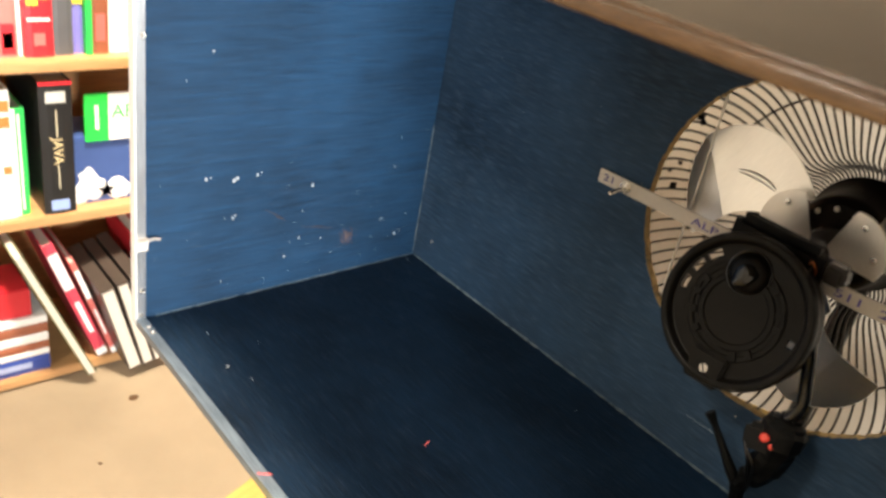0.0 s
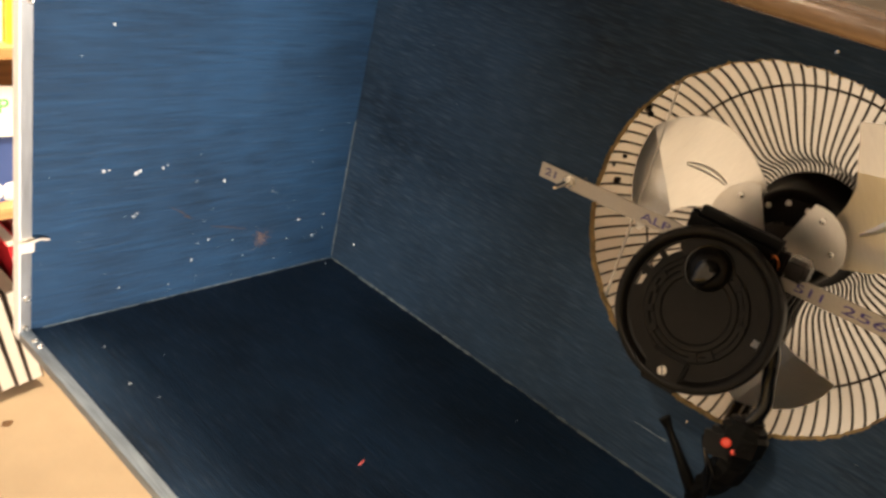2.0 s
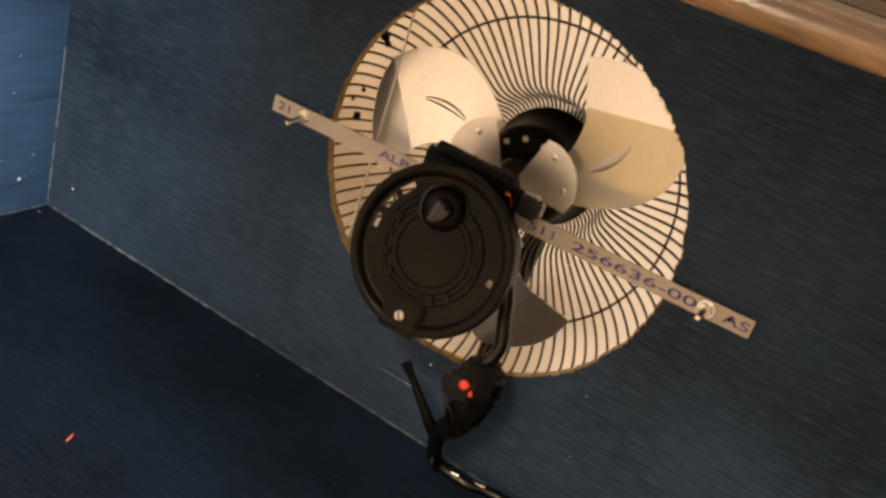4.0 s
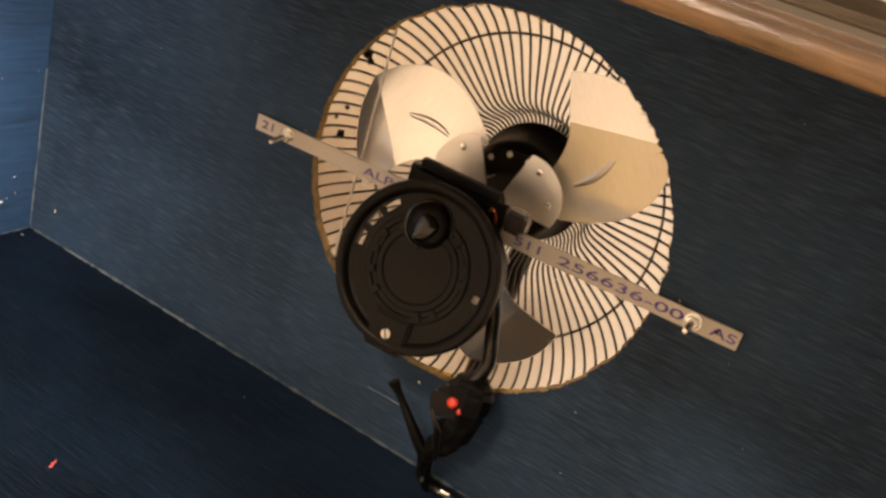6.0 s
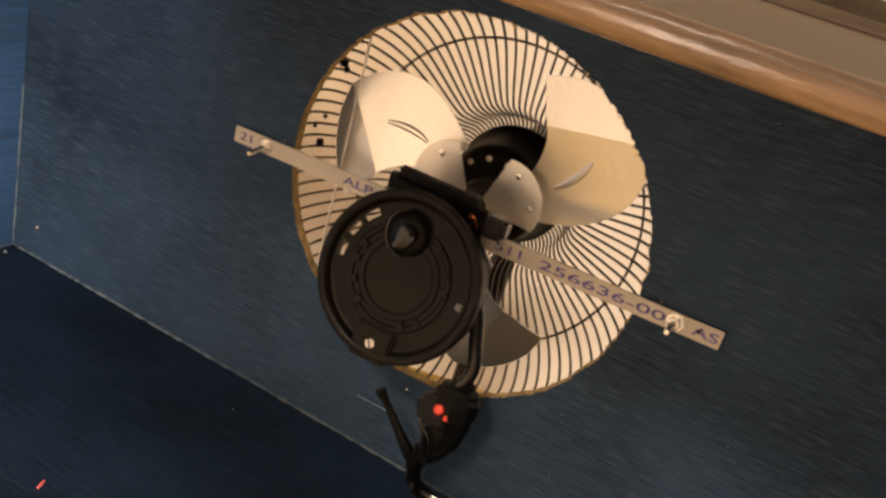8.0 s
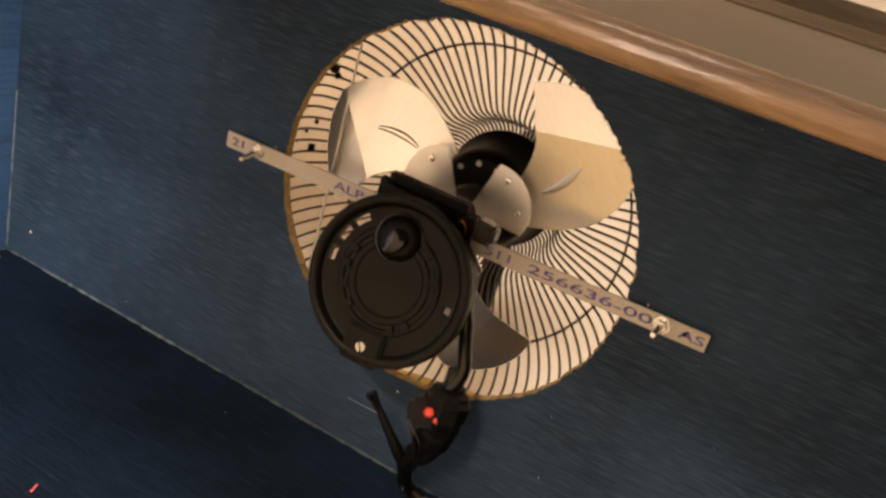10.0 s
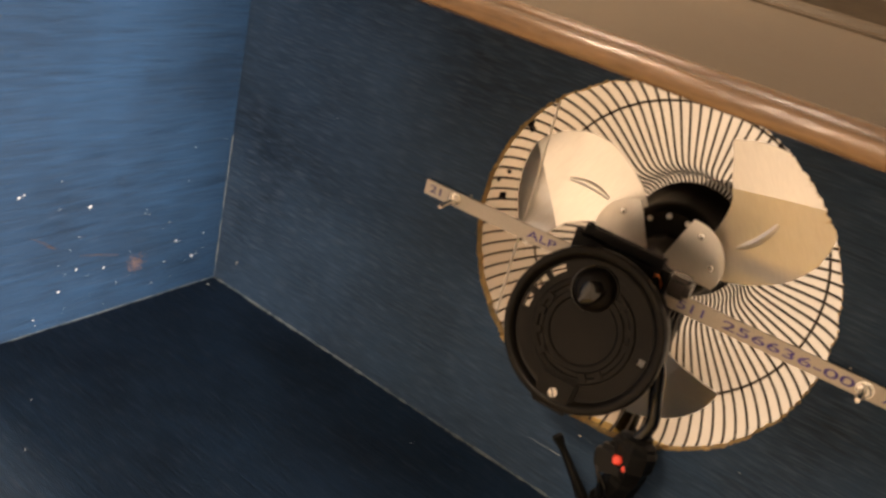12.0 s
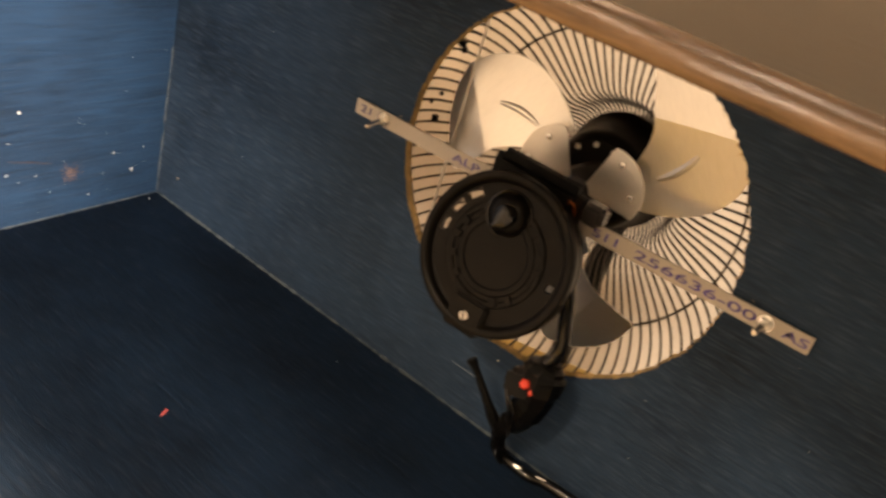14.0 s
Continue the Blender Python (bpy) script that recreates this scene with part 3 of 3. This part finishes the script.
# white cord that hangs behind the fan
bm = tube(bmesh.new(), spline([(0.014, -0.4002, 0.430), (0.014, -0.4004, 0.3111), (0.014, -0.4006, 0.1940), (0.014, -0.4008, 0.100), (0.020, -0.4008, GROUND)], 6), 0.0011, 8)
tagged(part("cord", bm, M["white"], smooth=True), "thin white cord hanging behind the hole", "cord")

# ---- stamped strap across the hole ----
strap = thing("metal_strap", "pale flat strap with violet stamped writing bolted across the hole", "strap", at=pose(-0.0045, -0.531, 0.2632, -1.45, 0, 0) @ pose(0, 0, 0, 0, 0, -90))
# local x runs along the strap (world -y), local y points into the panel (world +x), local z up
part("bar", box(-0.2395, 0.2395, -0.0013, 0.0013, -0.0079, 0.0079, bevel=0.0005), M["strap"], strap)
UP = pose(0, -0.00145, 0, 90, 0, 0)
for text, x, w in (("21", -0.2245, 1.6), ("ALP", -0.098, 1.75), ("511", 0.056, 1.75), ("256636-001", 0.1455, 2.35), ("AS", 0.227, 1.7)):
    writing(text, 0.0110, Matrix.Translation((x, 0, -0.0003)) @ UP, M["ink"], strap, "stamp", squeeze=w)
part("hole", lathe([(0.002, 0), (0.002, -0.0003), (0, -0.0003)], 12, m=Matrix.Translation((0.221, -0.00135, 0.0005)) @ pose(0, 0, 0, -90)), M["black_matt"], strap)


def bolt(x, lean):
    """Bolt through the strap with its nut and washer."""
    m = Matrix.Translation((x, -0.0013, 0.0)) @ pose(0, 0, 0, 90, 0, 0) @ pose(0, 0, 0, lean, lean, 0)
    b = part("bolt", lathe([(0.0026, 0), (0.0026, 0.003)] + [(0.0028 - 0.0003 * (k % 2), 0.003 + 0.0009 * k) for k in range(27)] + [(0.0020, 0.0285), (0, 0.0285)], 14, m=m), M["steel"], strap, "long bright bolt end", True)
    part("nut", lathe([(0.0062, 0.0006), (0.0062, 0.0046), (0.0050, 0.0052), (0, 0.0052)], 6, m=m), M["steel"], b)
    part("washer", lathe([(0.0072, 0), (0.0072, 0.0008), (0, 0.0008)], 24, m=m), M["steel"], b)


bolt(-0.2015, 4)
bolt(0.2020, -3)

# ---- black round housing on the strap ----
unit = thing("motor_unit", "black plastic round housing with curved slots, bolted to the strap", "motor", at=Matrix.Translation((-0.064, -0.520, 0.2265)) @ Vector((-0.956, 0, 0.292)).to_track_quat("Z", "Y").to_matrix().to_4x4())
to_unit = unit.matrix_world.inverted()
R = 0.0738
disc = part("cover", lathe([(0, 0.0), (0.030, 0.0), (0.0315, 0.0012), (0.036, 0.0012), (0.0372, 0.0), (0.041, 0.0), (0.0422, 0.0014), (0.046, 0.0014), (0.0472, 0.0002), (0.0505, 0.0002)], 72), M["black"], unit, "stepped black cover plate", True)
# outer rim with raised lip
part("rim", lathe([(0.0600, 0.0002), (0.0625, 0.0008), (0.0640, 0.0045), (0.0665, 0.0068), (0.0700, 0.0074), (0.0722, 0.0066), (0.0733, 0.0040), (R, 0.0), (0.0725, -0.006), (0.070, -0.010), (0.062, -0.010), (0.060, 0.0002)], 96), M["black"], unit, "rounded outer rim", True)


def arc_plate(r0, r1, a0, a1, z0, z1, n=10):
    bm = bmesh.new()
    q = []
    for i in range(n + 1):
        a = radians(a0 + (a1 - a0) * i / n)
        q.append([bm.verts.new((r * math.cos(a), r * math.sin(a), z)) for r, z in ((r0, z0), (r1, z0), (r1, z1), (r0, z1))])
    for i in range(n):
        for k in range(4):
            bm.faces.new((q[i][k], q[i][(k + 1) % 4], q[i + 1][(k + 1) % 4], q[i + 1][k]))
    bm.faces.new(q[0]), bm.faces.new(q[-1])
    return bm


# slotted band between cover and rim: solid pieces leave the curved slots open
up_angle = math.degrees(math.atan2(*(lambda v: (v.y, v.x))(to_unit.to_3x3() @ Vector((0, 0, 1)))))
SIDE = 1 if (to_unit.to_3x3() @ Vector((0, -1, 0))).dot(Vector((math.cos(radians(up_angle - 90)), math.sin(radians(up_angle - 90)), 0))) > 0 else -1
# clock(a): degrees clockwise from straight up as seen from the front
clock = lambda a: up_angle - SIDE * a
slots = ((-95, -82), (-75, -61), (-56, -41), (88, 95))
edges = sorted(slots)
solid = [(edges[i][1], edges[(i + 1) % len(edges)][0] + (360 if i == len(edges) - 1 else 0)) for i in range(len(edges))]
for a0, a1 in solid:
    part("slot_band", arc_plate(0.0502, 0.0602, clock(a0), clock(a1), -0.004, 0.0002, max(6, int((a1 - a0) / 5))), M["black"], unit)
part("slot_band", lathe([(0.0500, -0.003), (0.0500, 0.0004), (0.0538, 0.0004), (0.0538, -0.003)], 72), M["black"], unit)
# small raised blocks on the cover
for a in (-75, -95, -120, 30, 62, 80, 130, 150, 215):
    part("rib", arc_plate(0.0375, 0.0455, clock(a), clock(a + 9), 0.0010, 0.0030, 4), M["black"], unit)
# round knob near the top
t = radians(clock(-8))
knob = part("knob", lathe([(0.0195, 0.0), (0.0185, 0.003), (0.0160, 0.0060), (0.0120, 0.0076), (0.007, 0.0086), (0, 0.009)], 36, m=pose(0.037 * math.cos(t), 0.037 * math.sin(t), 0)), M["black"], unit, "round black knob", True)
grip = lathe([(0.0105, 0.0), (0.0100, 0.0030), (0.0075, 0.0052), (0.0, 0.0060)], 18)
for v in grip.verts:
    v.co.x *= 1.25
    v.co += 0.0022 * noise.noise_vector(v.co * 130)
bmesh.ops.transform(grip, matrix=pose(0.034 * math.cos(t), 0.034 * math.sin(t), 0.0062, 0, 0, clock(40)), verts=grip.verts)
part("grip", grip, M["black_gloss"], knob, "worn shiny grip", True)
part("lip", tube(bmesh.new(), [(0.037 * math.cos(t) + 0.0208 * math.cos(a), 0.037 * math.sin(t) + 0.0208 * math.sin(a), 0.0010) for a in (2 * math.pi * k / 40 for k in range(31))], 0.0013, 8), M["black_gloss"], knob, "raised crescent lip", True)
# tab with a hole near the bottom; a pale disc stands for light through it
t = radians(clock(179))
tab = part("tab", box(-0.016, 0.015, -0.018, 0.018, 0.0, 0.0062, bevel=0.0022, m=pose(0.060 * math.cos(t), 0.060 * math.sin(t), 0, 0, 0, clock(179))), M["black"], unit)
part("tab_hole_disc", lathe([(0.0042, 0.0062), (0.0042, 0.0070), (0.003, 0.0074), (0, 0.0074)], 16, m=pose(0.060 * math.cos(t), 0.060 * math.sin(t), 0)), M["strap"], tab, "pale disc in place of the bright tab hole")
part("slit", box(-0.0045, 0.0045, -0.0006, 0.0006, 0.0074, 0.0078, m=pose(0.060 * math.cos(t), 0.060 * math.sin(t), 0, 0, 0, clock(150))), M["black_matt"], tab)
# body between cover and strap, built in world axes
body = part("gearbox", box(-0.030, -0.0065, -0.562, -0.469, 0.2560, 0.3010, bevel=0.008, m=to_unit), M["black_matt"], unit, "black gearbox block")
bm = bmesh.new()
add_box(bm, -0.022, -0.002, -0.582, -0.560, 0.272, 0.292, bevel=0.004, m=to_unit)
part("motor_end", bm, M["clear"], body, "smoky grey motor end")
part("drum", lathe([(0.0, -0.040), (0.036, -0.040), (0.043, -0.030), (0.047, -0.009), (0.047, -0.003), (0, -0.003)], 48), M["black"], unit, "drum behind the cover", True)
part("back_flange", arc_plate(0.0600, 0.0700, clock(5), clock(205), -0.026, -0.0115, 40), M["black"], unit, "half-round flange behind the rim")
cw = lambda p: to_unit @ Vector(p)
for k in range(2):
    bm = tube(bmesh.new(), [cw(p) for p in spline([(-0.031, -0.552, 0.290 - 0.003 * k), (-0.033, -0.557, 0.290), (-0.031, -0.561, 0.283 - 0.003 * k)], 5)], 0.0007, 5)
    part("copper_wire", bm, M["copper"], body, "bare copper wire")
cable = part("cable", tube(bmesh.new(), [cw(p) for p in spline([(-0.040, -0.560, 0.250), (-0.042, -0.585, 0.222), (-0.040, -0.594, 0.190), (-0.042, -0.600, 0.165), (-0.046, -0.592, 0.140), (-0.050, -0.578, 0.128)], 8)], 0.0062, 12), M["black_gloss"], unit, "thick black cable", True)

# ---- connector block with two red dots, standing in the box under the housing ----
plug = thing("cable_connector", "black cable connector with two red dots on the box floor", "connector")
bm = bmesh.new()
spine = spline([(-0.040, -0.597, 0.150), (-0.044, -0.597, 0.132), (-0.045, -0.598, 0.108), (-0.045, -0.590, 0.078), (-0.040, -0.577, 0.050), (-0.030, -0.577, 0.022), (-0.022, -0.583, 0.006)], 5)
girth = (0.010, 0.017, 0.021, 0.021, 0.018, 0.0175, 0.0165, 0.014, 0.012, 0.009, 0.008, 0.007, 0.007, 0.007, 0.007, 0.007)
tube(bm, spine, [girth[min(15, i // 2)] for i in range(len(spine))], 9)
for v in bm.verts:
    v.co += 0.0035 * noise.noise_vector(v.co * 55)
    v.co.z = max(v.co.z, 0.0)
part("wrapping", bm, M["black_matt"], plug, "black tape wrapping with uneven folds")
head = part("plug_head", box(-0.013, 0.013, -0.021, 0.021, -0.016, 0.010, bevel=0.005, m=pose(-0.050, -0.588, 0.124, -14, 24, 6)), M["black_matt"], plug)
for y, z, r in ((-0.5895, 0.1300, 0.0046), (-0.5985, 0.1255, 0.0032)):
    part("red_dot", lathe([(0, 0.0014), (r * 0.7, 0.0012), (r, 0.0)], 16, m=Matrix.Translation((-0.0655, y, z)) @ Vector((-0.86, -0.1, 0.45)).to_track_quat("Z", "Y").to_matrix().to_4x4()), M["red_dot"], plug, "small red dot")
part("lever", tube(bmesh.new(), spline([(-0.050, -0.527, 0.108), (-0.049, -0.540, 0.094), (-0.050, -0.556, 0.078), (-0.048, -0.569, 0.062), (-0.040, -0.577, 0.046)], 4), [0.0056, 0.0054, 0.0042, 0.0036, 0.0036, 0.0040, 0.0042, 0.0044, 0.0046, 0.005, 0.0054, 0.0058, 0.006, 0.006, 0.006, 0.006, 0.006], 7), M["black_matt"], plug, "black lever")
for k in range(2):
    part("thin_wire", tube(bmesh.new(), spline([(-0.052, -0.566, 0.122 - 0.006 * k), (-0.060, -0.574, 0.108), (-0.061, -0.584 - 0.006 * k, 0.090), (-0.056, -0.590, 0.062)], 6), 0.0016, 6), M["black_gloss"], plug, "thin black wire")
part("tail_cable", tube(bmesh.new(), spline([(-0.039, -0.577, 0.045), (-0.028, -0.578, 0.016), (-0.022, -0.592, 0.0066), (-0.022, -0.615, 0.0060), (-0.014, -0.645, 0.0060), (-0.013, -0.75, 0.0060), (-0.03, -0.95, 0.0060)], 8), 0.0058, 10), M["black_gloss"], plug, "", True)
for p, q in (((-0.0365, -0.578, 0.026), (-0.0345, -0.579, 0.015)), ((-0.0265, -0.598, 0.0112), (-0.0255, -0.606, 0.0114)), ((-0.0215, -0.622, 0.0112), (-0.0185, -0.632, 0.0112)), ((-0.0475, -0.574, 0.058), (-0.0465, -0.576, 0.050))):
    part("clip", tube(bmesh.new(), [p, q], 0.0013, 6), M["steel"], plug, "bright wire clip")

# bring the box and what belongs to it to metres
for ob in set(scene.objects) - ROOM:
    if ob.parent is None:
        ob.matrix_basis = Matrix.Scale(BOX_UNIT, 4) @ ob.matrix_basis

# ---- bookcase beyond the box ----
SY = 0.775
DX = 0.221
case = thing("bookcase", "honey oak bookcase with three visible shelves full of books", "bookcase")
CX0, CX1 = -1.05 + DX, 0.45 + DX
part("back_board", box(CX0, CX1, SY + 0.245, SY + 0.255, FLOOR_Z, 0.65), M["shelf"], case)
for x in (CX0, CX1):
    part("side_board", box(x - 0.009, x + 0.009, SY - 0.002, SY + 0.255, FLOOR_Z, 0.65, bevel=0.002), M["shelf"], case)
SH = (-0.630, -0.306, -0.034, 0.266, 0.65)
for z in SH:
    part("shelf_board", box(CX0 + 0.009, CX1 - 0.009, SY, SY + 0.245, z - 0.019, z, bevel=0.0025), M["shelf"], case)
part("plinth", box(CX0 + 0.009, CX1 - 0.009, SY + 0.012, SY + 0.024, FLOOR_Z, SH[0] - 0.019), M["shelf"], case)


def book(w, h, d, cover, m, label, pages_out=False, marks=(), words=None, group="books on the shelves"):
    """A closed book with its spine (or page edges) at local -y; local x is its thickness, z its height."""
    b = thing("book", label, "book", group, at=m)
    t = min(0.0022, w * 0.2)
    part("front_board", box(-w / 2, -w / 2 + t, 0, d, 0, h), cover, b)
    part("back_board", box(w / 2 - t, w / 2, 0, d, 0, h), cover, b)
    bm = bmesh.new()
    outl = [(-w / 2 + t, 0), (-w / 4, -0.0015), (w / 4, -0.0015), (w / 2 - t, 0), (w / 2 - t, t), (-w / 2 + t, t)]
    if pages_out:
        outl = [(x, d - y - 0.0005) for x, y in outl]
    lo, hi = [bm.verts.new((x, y, 0)) for x, y in outl], [bm.verts.new((x, y, h)) for x, y in outl]
    for i in range(6):
        bm.faces.new((lo[i], lo[(i + 1) % 6], hi[(i + 1) % 6], hi[i]))
    bm.faces.new(lo), bm.faces.new(hi)
    part("spine", bm, cover, b)
    part("page_block", box(-w / 2 + t, w / 2 - t, 0.001 if pages_out else t, d - t - 0.001, 0.002, h - 0.003), M["pages"], b)
    for x0, x1, z0, z1, mat in marks:
        part("spine_mark", box(w * x0, w * x1, -0.0021, -0.0016, h * z0, h * z1), mat, b)
    if words:
        text, size, z, mat, turn = words
        writing(text, size, Matrix.Translation((0, -0.0022, h * z)) @ pose(0, 0, 0, 90, 0, 0) @ pose(0, 0, 0, 0, 0, turn), mat, b, "title")
    return b


WHT, BLK = paint(0.85, 0.83, 0.80), paint(0.012, 0.012, 0.013)
RED, GRN, BLU, YEL = paint(0.55, 0.02, 0.03), paint(0.06, 0.55, 0.10), paint(0.03, 0.06, 0.28), paint(0.80, 0.58, 0.05)
LIL, PNK, BRN, GRY = paint(0.22, 0.20, 0.58), paint(0.62, 0.16, 0.14), paint(0.30, 0.10, 0.05), paint(0.10, 0.10, 0.11)
ORG = paint(0.62, 0.20, 0.05)
D = 0.17
# top row
x = -0.64 + DX
top_row = ((0.03, 0.22, GRY), (0.035, 0.24, PNK), (0.03, 0.23, BLU), (0.034, 0.23, WHT), (0.038, 0.24, BRN), (0.03, 0.23, LIL), (0.022, 0.22, LIL), (0.028, 0.24, PNK), (0.006, 0.23, WHT), (0.042, 0.24, RED), (0.030, 0.235, GRY), (0.016, 0.23, LIL), (0.010, 0.23, GRN), (0.026, 0.22, BRN), (0.034, 0.24, WHT), (0.03, 0.23, YEL), (0.03, 0.22, PNK), (0.03, 0.23, GRY), (0.035, 0.22, BLU), (0.03, 0.24, WHT))
for i, (w, h, c) in enumerate(top_row):
    marks = {7: ((-0.35, 0.35, 0.02, 0.22, RED), (-0.25, 0.25, 0.06, 0.16, WHT)), 9: ((-0.40, 0.0, 0.34, 0.92, YEL), (0.05, 0.40, 0.38, 0.95, YEL), (-0.4, 0.4, 0.24, 0.26, WHT), (-0.2, 0.2, 0.08, 0.16, PNK)), 11: ((-0.5, 0.5, 0.35, 1.0, YEL),), 13: ((-0.3, 0.3, 0.1, 0.3, PNK),)}.get(i, ((-0.3, 0.3, 0.72, 0.86, WHT),) if c is not WHT else ())
    name = {RED: "red", GRN: "green", BLU: "dark blue", YEL: "yellow", LIL: "lilac", PNK: "pink", BRN: "brown", GRY: "dark grey", WHT: "white"}[c]
    book(w, h, D, c, pose(x + w / 2, SY + 0.022 + 0.006 * (i % 3), SH[2]), name + " book standing upright on the upper shelf", marks=marks)
    x += w + 0.0015

# middle row
mid = ((-0.545, 0.040, 0.225, BLU), (-0.500, 0.035, 0.235, WHT), (-0.462, 0.030, 0.22, LIL))
for x, w, h, c in mid:
    book(w, h, D, c, pose(x + DX, SY + 0.02, SH[1]), "tall upright book on the middle shelf")
book(0.040, 0.225, D, WHT, pose(-0.425 + DX, SY + 0.016, SH[1]), "white book with lilac band and orange marks", marks=((-0.5, -0.1, 0.35, 0.98, LIL), (0.0, 0.45, 0.72, 0.80, ORG), (0.0, 0.45, 0.84, 0.92, ORG), (0.1, 0.4, 0.36, 0.42, ORG)))
book(0.021, 0.190, D, GRN, pose(-0.3935 + DX, SY + 0.022, SH[1]), "slim green and white book", marks=((-0.5, -0.2, 0.0, 1.0, WHT), (-0.05, 0.1, 0.05, 0.95, WHT)))
java = book(0.052, 0.236, 0.185, BLK, pose(-0.3385 + DX, SY + 0.008, SH[1], 0, 0, 0), "thick black programming book with gilt title", marks=((-0.02, 0.02, 0.60, 0.80, paint(0.6, 0.55, 0.4)), (-0.02, 0.02, 0.20, 0.38, paint(0.6, 0.55, 0.4)), (-0.30, 0.30, 0.85, 0.93, paint(0.55, 0.55, 0.52)), (-0.28, 0.28, 0.03, 0.11, paint(0.30, 0.40, 0.75)), (-0.5, 0.5, 0.975, 1.0, RED)), words=("JAVA", 0.0215, 0.49, paint(0.75, 0.62, 0.35), -90))
# shallow picture box facing out, with a green and white label above
pic = thing("picture_box", "blue box with pale figures and a green and white label", "box", at=pose(-0.205 + DX, SY + 0.030, SH[1]))
part("case", box(-0.100, 0.100, 0, 0.10, 0, 0.125, bevel=0.001), paint(0.05, 0.09, 0.26), pic)
part("label_green", box(-0.083, -0.043, -0.006, -0.002, 0.119, 0.204), paint(0.05, 0.60, 0.06), pic)
part("label_white", box(-0.043, 0.100, -0.006, -0.002, 0.119, 0.204), WHT, pic)
part("label_mark", box(-0.066, -0.060, -0.0075, -0.0062, 0.141, 0.184), WHT, pic)
writing("AP", 0.034, Matrix.Translation((-0.018, -0.0066, 0.170)) @ pose(0, 0, 0, 90, 0, 0), paint(0.12, 0.62, 0.14), pic, "title")
rg = random.Random(8)
for cx, cz, r in ((-0.075, 0.030, 0.026), (-0.078, 0.052, 0.016), (-0.028, 0.022, 0.022), (0.01, 0.018, 0.018), (0.05, 0.022, 0.02), (-0.095, 0.012, 0.012)):
    bm = lathe([(0, 0.0022), (r * 0.7, 0.0018), (r, 0.0)], 14, m=Matrix.Translation((cx, -0.0005, cz)) @ pose(0, 0, 0, 90))
    for v in bm.verts:
        v.co.x += rg.uniform(-0.003, 0.003)
        v.co.z = max(0.001, v.co.z + rg.uniform(-0.003, 0.003))
    part("pale_shape", bm, WHT, pic)
star = [(r * math.sin(math.pi * k / 5), r * math.cos(math.pi * k / 5)) for k, r in ((k, 0.017 if k % 2 == 0 else 0.007) for k in range(10))]
bm = bmesh.new()
bm.faces.new([bm.verts.new((-0.048 + a, -0.0030, 0.022 + b)) for a, b in star])
bmesh.ops.solidify(bm, geom=bm.faces[:], thickness=0.0006)
part("dark_star", bm, GRY, pic)

# bottom row: books that lean to one side, page edges outwards
DARK = paint(0.060, 0.045, 0.036)
lean = ((-0.350, 0.016, 0.290, paint(0.13, 0.12, 0.05), True, 22, -0.035, False),
        (-0.312, 0.020, 0.265, paint(0.62, 0.06, 0.10), False, 19, 0.02, False),
        (-0.290, 0.010, 0.22, PNK, False, 18, 0.02, False),
        (-0.274, 0.025, 0.185, DARK, True, 15, -0.050, True),
        (-0.247, 0.021, 0.190, DARK, True, 14, -0.046, True),
        (-0.222, 0.022, 0.195, DARK, True, 13, -0.042, True),
        (-0.178, 0.022, 0.25, RED, False, 14, 0.010, False),
        (-0.150, 0.016, 0.25, PNK, False, 12, 0.015, False),
        (-0.115, 0.03, 0.24, WHT, False, 10, 0.03, False),
        (-0.075, 0.03, 0.25, BLU, False, 8, 0.03, False),
        (-0.035, 0.03, 0.24, BRN, False, 8, 0.03, False))
for x, w, h, c, out, a, back, capped in lean:
    mk = ((-0.45, 0.45, 0.62, 0.92, WHT), (-0.2, 0.25, 0.22, 0.5, WHT), (-0.5, 0.5, 0.0, 0.06, WHT)) if c not in (GRY,) and not out else ()
    # the lower left edge rests on the shelf
    b = book(w, h * 1.04, 0.18, c, pose(x + 0.036 + DX, SY - 0.012 + back, SH[0] + 0.001 + math.sin(radians(a)) * w / 2, 0, -a, 0), "leaning " + ("dark book with page edges outwards" if out else "bright book with pale marks"), pages_out=out, marks=mk)
    if capped:
        part("top_cover", box(-w / 2, w / 2, 0.0, 0.18, h * 1.04, h * 1.04 + 0.002), c, b, "dark brown top of the binding")
# flat stack
z = SH[0]
for w, d, h, c, lab in ((0.21, 0.17, 0.034, BLU, "dark blue book lying flat"), (0.205, 0.165, 0.012, WHT, "thin white book lying flat"), (0.215, 0.17, 0.016, BRN, "brown book lying flat"), (0.20, 0.16, 0.018, WHT, "white book lying flat"), (0.19, 0.16, 0.020, BRN, "brown book lying flat"), (0.18, 0.15, 0.014, WHT, "white book lying flat")):
    book(h, w, d, c, Matrix.Translation((-0.372 + DX, SY + 0.012, z + h / 2)) @ pose(0, 0, 0, 0, -90, 0), lab + " in the stack", marks=((-0.15, 0.2, 0.15, 0.62, paint(0.35, 0.4, 0.6)),) if c is BLU else ())
    z += h + 0.001
red_box = thing("small_box", "small red cardboard box on the book stack", "box", at=pose(-0.475 + DX, SY + 0.02, z))
part("carton", box(-0.08, 0.08, 0, 0.10, 0, 0.055, bevel=0.001), RED, red_box)
part("carton_flap", box(-0.078, 0.078, 0.003, 0.097, 0.0553, 0.0565), RED, red_box)
